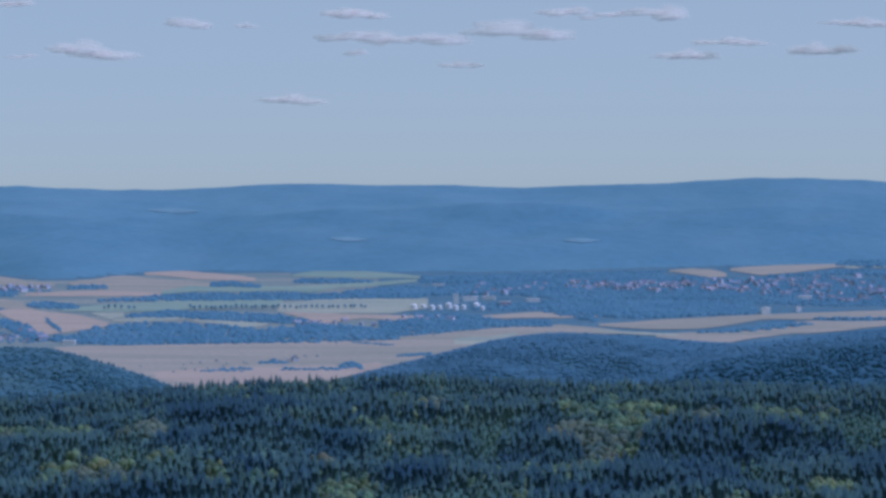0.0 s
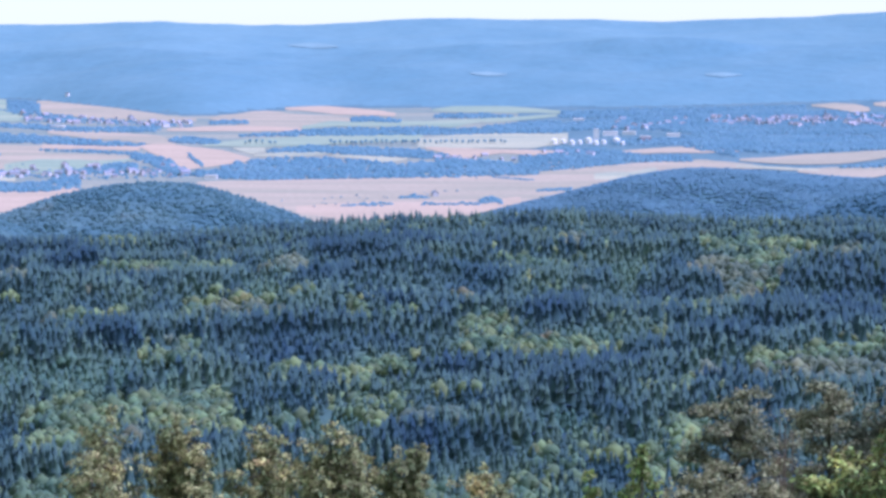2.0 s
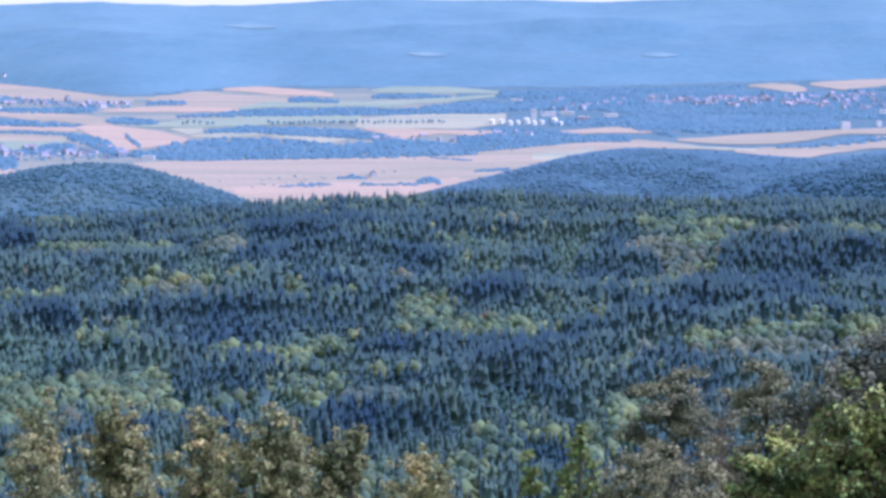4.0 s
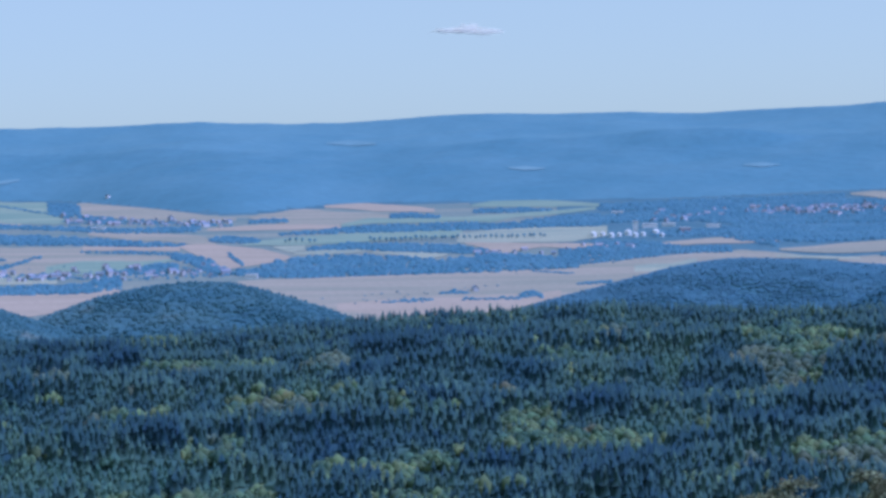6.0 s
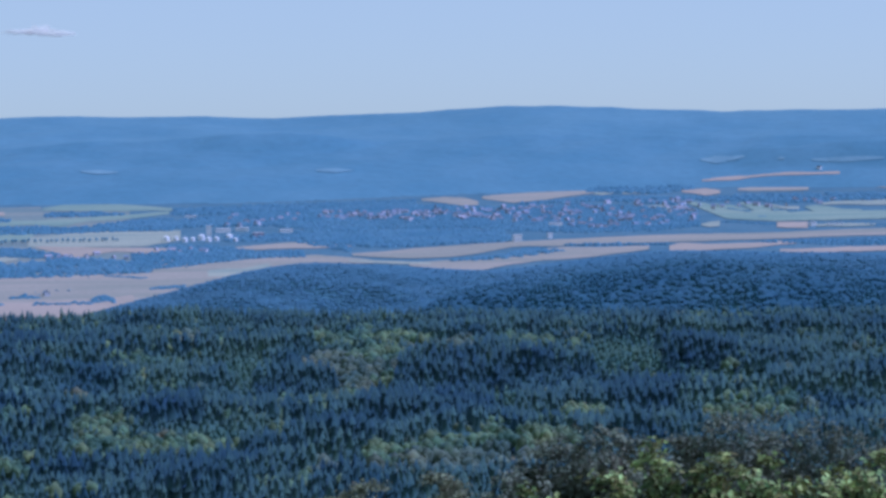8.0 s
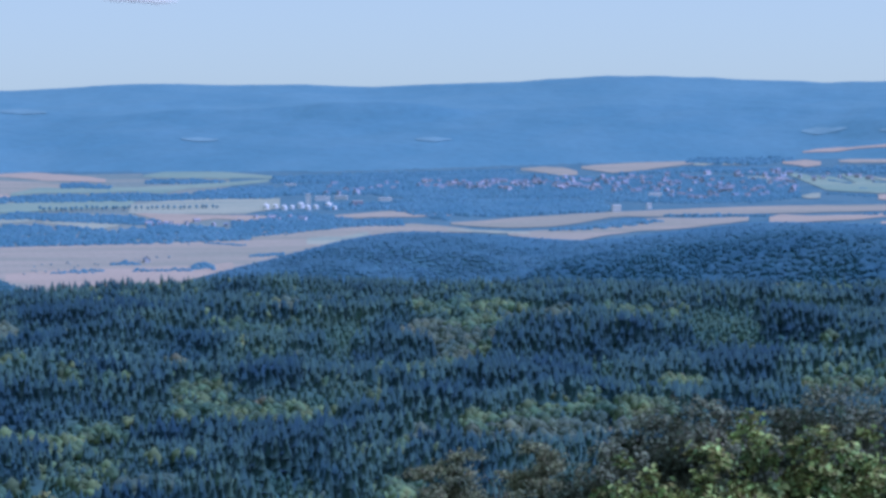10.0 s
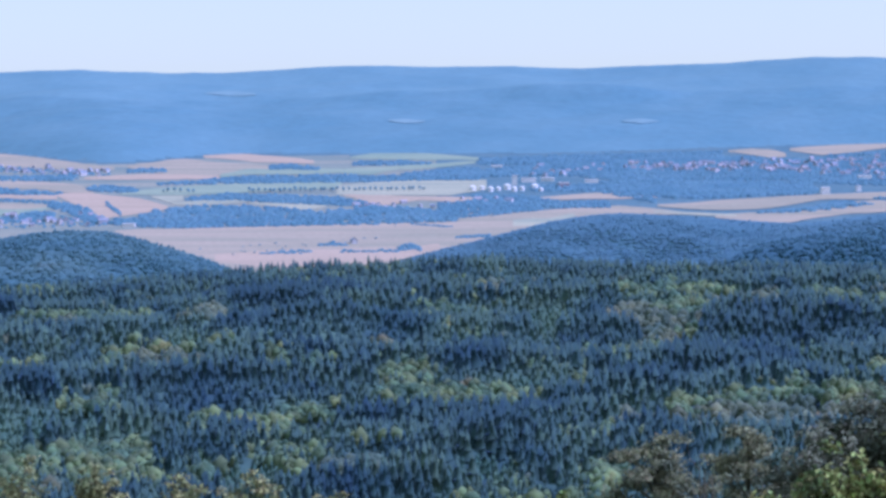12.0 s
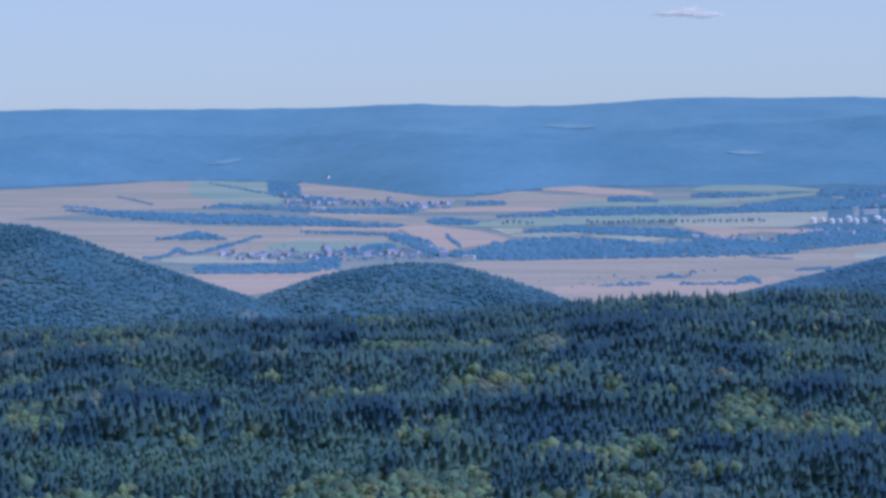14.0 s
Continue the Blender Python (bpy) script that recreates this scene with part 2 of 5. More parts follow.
def land(az, r):
    """Height of the ground over the level of the eye, at degrees to the right and metres away."""
    az, r = np.broadcast_arrays(np.asarray(az, float), np.asarray(r, float))
    a = np.clip(az, -30, 25)
    x, y = r * np.sin(np.radians(az)), r * np.cos(np.radians(az))
    crest = 1500 * tan_deg(smooth(a, FOREST_CREST)) - TREE
    near = np.interp(r, [0, 25, 60, 80, 150, 300, 450, 620], [-24, -24.5, -28, -32, -64, -103, -134, -151])
    s = np.clip((r - 620) / 880, 0, 1)
    wood = (1 - s) * -151 + s * crest
    z = np.where(r < 620, near, wood)
    z = z + (5.0 * waves(x, y, 330, 3) + 4.0 * waves(x * 0.35, y, 150, 4, 2)) * np.clip((r - 500) / 200, 0, 1) * np.clip((1480 - r) / 150, 0, 1)
    for a0, a1, r0, up in STEPS:
        window = np.clip((a - a0) / 1.5, 0, 1) * np.clip((a1 - a) / 1.5, 0, 1)
        at = r0 + 18 * np.sin(a * 1.3)
        z = z + up * window * (np.exp(-(((r - at) / 28) ** 2)) - 0.6 * np.exp(-(((r - at - 75) / 38) ** 2)))
    t = np.clip((r - 1520) / 250, 0, 1)
    t = t * t * (3 - 2 * t)
    z = np.where(r > 1500, (1 - t) * crest + t * -206, z)
    plain = PLAIN_A + PLAIN_K * (r - PLAIN_R)
    v = np.clip((r - 1800) / 650, 0, 1)
    z = np.where(r > 1800, (1 - v) * -206 + v * np.maximum(plain, -206), z)
    z = np.where(r > PLAIN_R, plain, z)
    for r0, w, tree, line in HILLS:
        top = r0 * tan_deg(smooth(a, line)) - tree
        bump = (11 if r0 == 1900 else 7) * waves(x, y, 150, int(r0)) * np.exp(-(((r - r0 + 120) / 90) ** 2))
        z = np.where((r > 1600) & (r < 2900), np.maximum(z, -206 + (top + 206) * np.exp(-(((r - r0) / w) ** 2)) + bump), z)
    foot = 282.0 / (0.04 - tan_deg(smooth(a, FOOT)))
    zf = PLAIN_A + PLAIN_K * (foot - PLAIN_R)
    top = 4850 * tan_deg(smooth(a, FAR_CREST)) + 1.4 * waves(x, y, 70, 91, 2)
    s = np.clip((r - foot) / (4850 - foot), 0, 1)
    rough = 7 * waves(x, y, 420, 11, 4) * np.sin(math.pi * s)
    ridge = zf + (top - zf) * s ** 0.92 + rough
    for s0, w, line in SPURS:
        peak = (foot + s0 * (4850 - foot)) * tan_deg(smooth(a, line))
        bump = 4 * waves(x, y, 200, int(s0 * 100))
        ridge = np.maximum(ridge, zf + (peak - zf + bump) * (np.exp(-(((s - s0) / w) ** 2)) - math.exp(-((s0 / w) ** 2))) * (s > 0))
    z = np.where(r > foot, np.maximum(ridge, z * 0 + zf - 5), z)
    z = np.where(r > 4850, top - (r - 4850) * 0.15, z)
    return z


def place(az, r, up=0.0):
    """World coordinates of a point of the ground."""
    a = np.radians(az)
    return np.stack([r * np.sin(a), r * np.cos(a), EYE_Z + land(az, r) + up], -1)


SIGHT_R = np.linspace(2420, 4840, 500)
SIGHT_A = np.arange(-24, 20.01, 0.1)
SIGHT = np.degrees(np.arctan2(land(SIGHT_A[:, None], SIGHT_R[None]), SIGHT_R))
SIGHT = np.maximum.accumulate(SIGHT, axis=1) + np.arange(len(SIGHT_R)) * 1e-7


def spot(az, el):
    """How far away the valley floor or the ridge shows at that direction."""
    az, el = np.atleast_1d(np.asarray(az, float)), np.atleast_1d(np.asarray(el, float))
    row = np.clip(np.rint((az - SIGHT_A[0]) / 0.1).astype(int), 0, len(SIGHT_A) - 1)
    return np.array([np.interp(e, SIGHT[i], SIGHT_R) for i, e in zip(row, el)])


def mesh_of(name, co, tri, material, quads=None, flat=True, leaning=None):
    """A mesh from arrays of points and faces. leaning: shading normals at each point, bent to change how light falls.
    """
    me = bpy.data.meshes.new(name)
    faces = tri if quads is None else quads
    n = faces.shape[1]
    me.vertices.add(len(co))
    me.vertices.foreach_set("co", np.ascontiguousarray(co, dtype=np.float32).ravel())
    me.loops.add(faces.size)
    me.loops.foreach_set("vertex_index", np.ascontiguousarray(faces, dtype=np.int32).ravel())
    me.polygons.add(len(faces))
    me.polygons.foreach_set("loop_start", np.arange(0, faces.size, n, dtype=np.int32))
    me.polygons.foreach_set("loop_total", np.full(len(faces), n, dtype=np.int32))
    me.polygons.foreach_set("use_smooth", np.full(len(faces), not flat))
    me.update(calc_edges=True)
    for m in material if isinstance(material, list) else [material]:
        me.materials.append(m)
    if leaning is not None:
        me.normals_split_custom_set_from_vertices(leaning.astype(np.float32))
    return me


# ---- the ground: one sheet to the horizon ----
AZ = np.concatenate([np.arange(-180, -27, 6.0), np.arange(-27, 22, 0.22), np.arange(24, 181, 6.0)])
RR = np.concatenate([[0.002], np.arange(15, 600, 20), np.arange(600, 1500, 18), np.arange(1500, 2500, 12), np.arange(2500, 4000, 25), np.arange(4000, 4870, 9), [4880, 4920, 4990]])
ga, gr = np.meshgrid(AZ, RR)
co = place(ga, gr).reshape(-1, 3)
na, nr = len(AZ), len(RR)
ix = np.arange(na * nr).reshape(nr, na)
quads = np.stack([ix[:-1, :-1], ix[:-1, 1:], ix[1:, 1:], ix[1:, :-1]], -1).reshape(-1, 4)[:, ::-1]
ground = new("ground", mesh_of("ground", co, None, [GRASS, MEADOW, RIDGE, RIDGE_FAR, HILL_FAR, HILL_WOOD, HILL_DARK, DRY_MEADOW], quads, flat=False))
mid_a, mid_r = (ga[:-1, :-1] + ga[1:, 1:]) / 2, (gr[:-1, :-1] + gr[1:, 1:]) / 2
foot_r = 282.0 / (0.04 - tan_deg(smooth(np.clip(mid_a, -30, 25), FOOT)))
# cover by distance; the upper ridge slope takes the hazier paint
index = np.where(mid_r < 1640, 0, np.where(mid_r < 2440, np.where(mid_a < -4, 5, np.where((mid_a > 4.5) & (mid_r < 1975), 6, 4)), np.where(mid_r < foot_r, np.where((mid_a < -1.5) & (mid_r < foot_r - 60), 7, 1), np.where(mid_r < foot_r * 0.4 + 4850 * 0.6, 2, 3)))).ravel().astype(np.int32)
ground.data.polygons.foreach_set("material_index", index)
tagged(ground, "rolling land with forest floor, valley meadows and a spruce-covered ridge", "ground", kind="structure")


# ---- fields of the valley ----
FIELD_COUNT = [0]


def foot_of(az):
    """Where the valley floor ends under the ridge, in metres."""
    return 282.0 / (0.04 - tan_deg(smooth(az, FOOT)))


def field(crop, *stations):
    """A field that follows the ground between two edges: stations of degrees right, far edge, near edge."""
    k = np.array(stations)
    n, rows = 40, 6
    a = np.linspace(k[0, 0], k[-1, 0], n)
    far, close = smooth(a, k[:, [0, 1]]), smooth(a, k[:, [0, 2]])
    wob = 0.008 * waves(a * 40, far * 0, 30, int(abs(k[0, 0]) * 100) + 1)
    far, close = far + wob, np.minimum(close + wob[::-1], far - 0.004)
    on_slope = far.mean() > smooth(a, FOOT).mean() + 0.15
    FIELD_COUNT[0] += 1
    lift = 0.25 + 0.012 * FIELD_COUNT[0]
    pts = []
    for j in range(rows):
        e = far + (close - far) * j / (rows - 1)
        r = spot(a, e)
        if not on_slope:
            r = np.minimum(r, foot_of(a) - 6)
        pts.append(place(a, r, lift))
    co = np.concatenate(pts)
    ix = np.arange(n * rows).reshape(rows, n)
    quads = np.stack([ix[:-1, :-1], ix[1:, :-1], ix[1:, 1:], ix[:-1, 1:]], -1).reshape(-1, 4)
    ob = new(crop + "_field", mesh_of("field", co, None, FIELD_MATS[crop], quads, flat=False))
    words = {"stubble": "tan harvested grain field on the valley floor", "ripe": "orange-tan ripe grain field among hedges",
             "green": "pale green crop field on the valley floor", "pale": "pale dry grass field beside the woods",
             "clearing": "forest clearing high on the ridge, painted faint with haze blue"}
    return tagged(ob, words[crop], "field", group="fields of the valley", kind="structure")


field("stubble", (-20.16, -1.57, -2.26), (-19.04, -1.58, -2.28), (-17.79, -1.55, -2.20), (-16.52, -1.51, -2.10), (-15.89, -1.45, -2.09), (-14.61, -1.45, -2.07), (-14.11, -1.71, -2.05), (-13.60, -1.87, -2.04))
field("green", (-14.81, -1.49, -1.76), (-14.61, -1.45, -1.84), (-13.98, -1.48, -1.95), (-13.03, -1.51, -1.99), (-12.93, -1.74, -2.00), (-12.64, -1.88, -1.99))
field("stubble", (-20.18, -2.26, -2.67), (-18.31, -2.27, -2.71), (-17.17, -2.31, -2.99), (-15.91, -2.39, -3.24), (-14.63, -2.47, -3.10), (-13.35, -2.52, -3.12), (-12.20, -2.56, -3.11))
field("pale", (-15.48, -3.21, -3.27), (-14.77, -3.14, -3.34), (-13.75, -3.13, -3.33), (-12.85, -3.17, -3.35))
field("ripe", (-12.26, -2.53, -2.62), (-11.17, -2.56, -2.64), (-10.07, -2.59, -2.68))
field("stubble", (-14.00, -2.89, -3.07), (-13.36, -2.72, -3.00), (-12.33, -2.71, -2.92), (-11.43, -2.74, -2.91), (-10.27, -2.81, -2.89))
field("green", (-13.10, -2.96, -3.14), (-12.33, -2.85, -3.18), (-11.43, -2.87, -3.11), (-10.92, -2.90, -3.06), (-10.24, -2.85, -2.90))
field("ripe", (-14.91, -3.58, -3.64), (-14.01, -3.58, -3.99), (-13.50, -3.58, -4.07), (-12.34, -3.56, -3.95), (-11.44, -3.50, -3.74))
field("stubble", (-12.39, -1.57, -1.80), (-12.25, -1.53, -1.81), (-11.41, -1.58, -1.92), (-10.77, -1.69, -1.98), (-10.13, -1.78, -2.04), (-9.35, -1.91, -2.06), (-8.78, -1.97, -2.02))
field("stubble", (-12.13, -2.18, -2.27), (-11.16, -2.25, -2.41), (-10.39, -2.28, -2.45), (-9.62, -2.35, -2.57), (-9.26, -2.47, -2.60))
field("ripe", (-10.09, -2.55, -2.60), (-9.62, -2.53, -2.82), (-9.34, -2.55, -3.08), (-9.13, -2.58, -3.17), (-8.85, -2.61, -3.10), (-8.20, -2.69, -3.03), (-7.82, -2.79, -2.96), (-7.56, -2.88, -2.93))
field("ripe", (-9.45, -2.19, -2.24), (-8.84, -2.16, -2.26), (-8.07, -2.13, -2.25), (-7.29, -2.13, -2.26), (-6.42, -2.20, -2.25))
field("stubble", (-8.48, -1.93, -1.98), (-7.94, -1.87, -2.09), (-7.55, -1.81, -2.15), (-7.16, -1.79, -2.15), (-6.46, -1.88, -2.19), (-5.24, -1.96, -2.14))
field("ripe", (-6.78, -1.72, -1.76), (-6.45, -1.67, -1.80), (-5.62, -1.71, -1.88), (-4.98, -1.77, -1.91), (-4.27, -1.85, -1.93))
field("green", (-6.39, -2.15, -2.23), (-5.75, -2.04, -2.16), (-4.98, -2.06, -2.17), (-4.34, -2.03, -2.17), (-3.70, -2.05, -2.15), (-2.93, -2.03, -2.19), (-2.42, -2.00, -2.09), (-1.15, -1.93, -2.02), (-0.59, -1.89, -1.94))
field("green", (-3.42, -1.77, -1.82), (-2.93, -1.70, -1.84), (-2.29, -1.67, -1.86), (-1.41, -1.74, -1.87), (-0.33, -1.83, -1.87))
field("green", (-8.65, -2.55, -2.60), (-7.94, -2.47, -2.61), (-7.17, -2.42, -2.62), (-6.27, -2.38, -2.60), (-5.62, -2.36, -2.56), (-4.34, -2.35, -2.52), (-3.64, -2.36, -2.50))
field("pale", (-3.77, -2.44, -2.64), (-2.94, -2.37, -2.66), (-1.92, -2.32, -2.67), (-1.16, -2.34, -2.68), (-0.34, -2.32, -2.55))
field("ripe", (-3.60, -2.64, -2.67), (-3.07, -2.65, -2.80), (-2.78, -2.66, -2.92), (-2.43, -2.68, -2.87), (-1.86, -2.70, -2.78), (-1.16, -2.71, -2.83), (-0.59, -2.74, -2.79))
field("pale", (-7.95, -2.63, -2.67), (-7.56, -2.63, -2.78), (-7.24, -2.64, -2.73))
field("pale", (-7.50, -2.79, -2.83), (-6.92, -2.75, -2.85), (-6.27, -2.74, -2.83), (-5.65, -2.75, -2.79))
field("pale", (-5.76, -2.80, -2.83), (-4.99, -2.83, -2.92), (-4.47, -2.85, -3.01), (-3.99, -2.88, -2.92))
field("pale", (-1.77, -3.14, -3.22), (-1.48, -3.06, -3.22), (-1.10, -3.05, -3.15))
field("stubble", (-1.01, -3.10, -3.26), (-0.78, -2.98, -3.26), (-0.47, -3.01, -3.23), (-0.15, -3.06, -3.15))
field("pale", (0.10, -3.15, -3.27), (0.60, -3.08, -3.26), (1.35, -3.05, -3.22))
field("stubble", (-8.79, -3.41, -3.51), (-8.21, -3.38, -3.85), (-7.57, -3.39, -4.25), (-6.28, -3.37, -4.46), (-4.99, -3.35, -4.40), (-3.71, -3.33, -4.35), (-2.43, -3.31, -4.16), (-1.16, -3.28, -3.91), (-0.15, -3.23, -3.66), (0.95, -3.16, -3.48))
field("ripe", (-6.54, -3.98, -4.13), (-5.51, -3.91, -4.27), (-3.71, -3.90, -4.28), (-2.44, -3.88, -4.16), (-1.42, -3.78, -3.91))
field("stubble", (-1.41, -3.33, -3.75), (0.39, -3.07, -3.38), (1.42, -3.00, -3.22), (2.06, -2.95, -3.17), (2.71, -2.93, -3.14), (3.35, -2.98, -3.14), (4.06, -3.07, -3.13))
field("pale", (0.26, -3.25, -3.39), (0.71, -3.21, -3.40), (1.09, -3.21, -3.30), (1.67, -3.11, -3.21))
field("stubble", (0.91, -2.73, -2.78), (1.42, -2.69, -2.79), (2.07, -2.64, -2.77), (2.71, -2.61, -2.78), (3.36, -2.68, -2.76), (3.55, -2.73, -2.75))
field("stubble", (3.55, -2.91, -2.95), (4.26, -2.87, -3.02), (5.03, -2.80, -3.04), (5.81, -2.76, -3.02), (6.58, -2.71, -2.92), (7.22, -2.68, -2.78), (8.51, -2.63, -2.78), (9.79, -2.58, -2.74), (11.69, -2.53, -2.70), (12.96, -2.51, -2.66), (14.69, -2.45, -2.59), (16.40, -2.41, -2.56), (17.80, -2.40, -2.52))
field("stubble", (4.85, -3.13, -3.20), (5.80, -3.09, -3.33), (6.58, -3.08, -3.31), (7.22, -2.98, -3.19), (7.86, -2.85, -3.12), (8.51, -2.81, -3.08), (9.15, -2.83, -3.02), (10.32, -2.79, -2.88))
field("ripe", (10.78, -2.80, -2.92), (11.00, -2.74, -2.95), (11.69, -2.76, -2.90), (12.70, -2.74, -2.85), (13.65, -2.71, -2.76))
field("ripe", (13.27, -2.89, -2.95), (13.81, -2.88, -2.97), (14.95, -2.84, -2.95), (16.20, -2.80, -2.90))
field("pale", (3.48, -3.05, -3.09), (4.64, -3.10, -3.16), (5.35, -3.14, -3.18))
field("stubble", (5.15, -1.68, -1.72), (5.69, -1.64, -1.78), (6.08, -1.66, -1.85), (6.44, -1.75, -1.83))
field("stubble", (6.53, -1.64, -1.69), (7.24, -1.58, -1.79), (7.88, -1.54, -1.74), (8.52, -1.51, -1.65), (9.22, -1.52, -1.58))
field("pale", (9.07, -1.57, -1.62), (9.29, -1.53, -1.63), (9.52, -1.56, -1.59))
field("pale", (9.73, -1.56, -1.61), (10.03, -1.55, -1.61), (10.37, -1.57, -1.60))
field("ripe", (11.07, -1.54, -1.58), (11.58, -1.51, -1.66), (11.93, -1.54, -1.62))
field("ripe", (11.52, -1.31, -1.34), (11.82, -1.26, -1.33), (12.33, -1.22, -1.31), (12.58, -1.22, -1.27), (13.09, -1.18, -1.23), (13.59, -1.14, -1.21), (14.10, -1.15, -1.20), (14.62, -1.14, -1.19))
field("stubble", (12.33, -1.51, -1.55), (12.58, -1.48, -1.57), (13.09, -1.47, -1.57), (13.59, -1.47, -1.57), (13.92, -1.49, -1.55))
field("green", (11.16, -1.78, -1.82), (11.44, -1.81, -1.94), (11.82, -1.89, -2.09), (12.07, -1.94, -2.19), (12.52, -2.01, -2.23), (13.21, -2.06, -2.25), (13.84, -2.03, -2.24), (14.69, -2.04, -2.23), (15.80, -2.02, -2.20), (16.70, -2.06, -2.14))
field("green", (11.82, -1.85, -1.88), (12.20, -1.89, -1.96), (12.60, -1.99, -2.03))
field("green", (12.39, -1.83, -1.87), (12.71, -1.83, -2.03), (13.08, -1.93, -2.07), (13.46, -2.03, -2.10))
field("pale", (13.02, -1.86, -1.90), (13.34, -1.92, -1.97), (13.71, -1.93, -2.00))
field("green", (13.84, -1.92, -1.95), (14.09, -1.91, -2.06), (14.47, -1.95, -2.07), (14.69, -1.99, -2.07), (15.10, -2.00, -2.05))
field("pale", (14.22, -1.85, -1.89), (14.47, -1.81, -1.89), (14.69, -1.81, -1.89), (15.60, -1.79, -1.90), (16.30, -1.83, -1.87))
field("ripe", (13.21, -2.28, -2.40), (13.59, -2.27, -2.41), (13.90, -2.28, -2.42))
field("pale", (14.09, -2.34, -2.38), (14.40, -2.32, -2.38), (14.69, -2.31, -2.38), (15.40, -2.32, -2.37))
field("pale", (11.51, -2.31, -2.35), (11.69, -2.27, -2.38), (11.92, -2.25, -2.36))
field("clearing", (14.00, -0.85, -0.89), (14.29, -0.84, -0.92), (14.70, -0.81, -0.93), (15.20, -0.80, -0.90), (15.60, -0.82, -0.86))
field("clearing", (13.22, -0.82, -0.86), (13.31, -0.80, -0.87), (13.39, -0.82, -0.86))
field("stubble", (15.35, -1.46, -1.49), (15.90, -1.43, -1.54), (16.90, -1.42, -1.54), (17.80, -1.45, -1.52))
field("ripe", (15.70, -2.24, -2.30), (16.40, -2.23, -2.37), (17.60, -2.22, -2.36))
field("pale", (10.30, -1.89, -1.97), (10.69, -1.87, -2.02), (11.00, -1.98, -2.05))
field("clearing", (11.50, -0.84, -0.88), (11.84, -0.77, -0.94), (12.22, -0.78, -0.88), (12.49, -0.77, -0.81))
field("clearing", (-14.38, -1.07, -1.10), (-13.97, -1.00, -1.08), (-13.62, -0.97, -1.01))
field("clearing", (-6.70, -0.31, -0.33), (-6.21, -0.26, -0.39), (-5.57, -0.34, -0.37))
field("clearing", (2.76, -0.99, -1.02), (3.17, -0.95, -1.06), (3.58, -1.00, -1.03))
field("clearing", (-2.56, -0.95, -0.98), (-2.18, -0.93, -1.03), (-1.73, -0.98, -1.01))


# ---- trees in great number ----
def scatter(shapes, pos, size, width, turn, pick, up=0.6):
    """Points, triangles and upturned shading normals of many trees, each a turned and scaled copy of one of the shapes.
    """
    cos, tris, nrm, base = [], [], [], 0
    for i, (v, f, *lift) in enumerate(shapes):
        s = pick == i
        if not s.any():
            continue
        c, n = np.cos(turn[s])[:, None], np.sin(turn[s])[:, None]
        ox, oy = v[:, 0] * c - v[:, 1] * n, v[:, 0] * n + v[:, 1] * c
        x, y = ox * width[s][:, None] + pos[s, 0][:, None], oy * width[s][:, None] + pos[s, 1][:, None]
        z = v[:, 2] * size[s][:, None] + pos[s, 2][:, None]
        cos.append(np.stack([x, y, z], -1).reshape(-1, 3))
        far = np.maximum(np.hypot(ox, oy), 0.05)
        nrm.append(np.stack([ox / far, oy / far, np.broadcast_to(lift[0] if lift else up, ox.shape)], -1).reshape(-1, 3))
        m = int(s.sum())
        tris.append((f[None] + (base + np.arange(m) * len(v))[:, None, None]).reshape(-1, 3))
        base += m * len(v)
    nrm = np.concatenate(nrm)
    return np.concatenate(cos), np.concatenate(tris), nrm / np.linalg.norm(nrm, axis=1, keepdims=True)


def spruce_shape(g, sides=6, tiers=4, point=0.5):
    """A spruce of height and width 1: tiers of boughs, widening from the tip, then straight down."""
    v, f, rings, lift = [(0, 0, 1.0)], [], [], [1.0]
    for t in range(tiers):
        depth = 0.95 * (t + 0.7) / tiers
        wide = 0.5 * min(1.0, depth / point) ** 0.95
        for rad, h in ((wide, 1 - depth), (wide * 0.62, 1 - depth + 0.02)) if t < tiers - 1 else ((wide, 1 - depth),):
            ring = []
            for k in range(sides):
                q = math.tau * (k + 0.5 * (t % 2)) / sides + g.uniform(-0.2, 0.2)
                rr = rad * g.uniform(0.55, 1.4)
                ring.append(len(v))
                # normals: up at bough tips, down at inner rings to darken the recesses
                lift.append(1.0 if rad == wide else -0.1)
                v.append((rr * math.cos(q), rr * math.sin(q), h + g.uniform(-0.035, 0.035)))
            rings.append(ring)
    for k in range(sides):
        f.append((0, rings[0][k], rings[0][(k + 1) % sides]))
    for p, q in zip(rings, rings[1:]):
        for k in range(sides):
            j = (k + 1) % sides
            f += [(p[k], q[k], q[j]), (p[k], q[j], p[j])]
    return np.array(v), np.array(f), np.array(lift)


def lump(g, detail=1):
    bm = bmesh.new()
    bmesh.ops.create_icosphere(bm, subdivisions=detail, radius=1)
    v = np.array([x.co for x in bm.verts])
    f = np.array([[x.index for x in p.verts] for p in bm.faces])
    bm.free()
    v *= (1 + g.uniform(-0.22, 0.28, (len(v), 1)))
    return v, f


def low_crown(g):
    """A closed canopy head of height and width 1, open below where its neighbours cover it."""
    v, f = lump(g, 1)
    v /= np.linalg.norm(v, axis=1, keepdims=True)
    v *= 1 + g.uniform(-0.10, 0.12, (len(v), 1))
    f = f[(v[f][:, :, 2].max(1) > -0.25)]
    used = np.unique(f)
    back = np.zeros(len(v), int)
    back[used] = np.arange(len(used))
    return v[used] * (0.5, 0.5, 0.6) + (0, 0, 0.4), back[f]


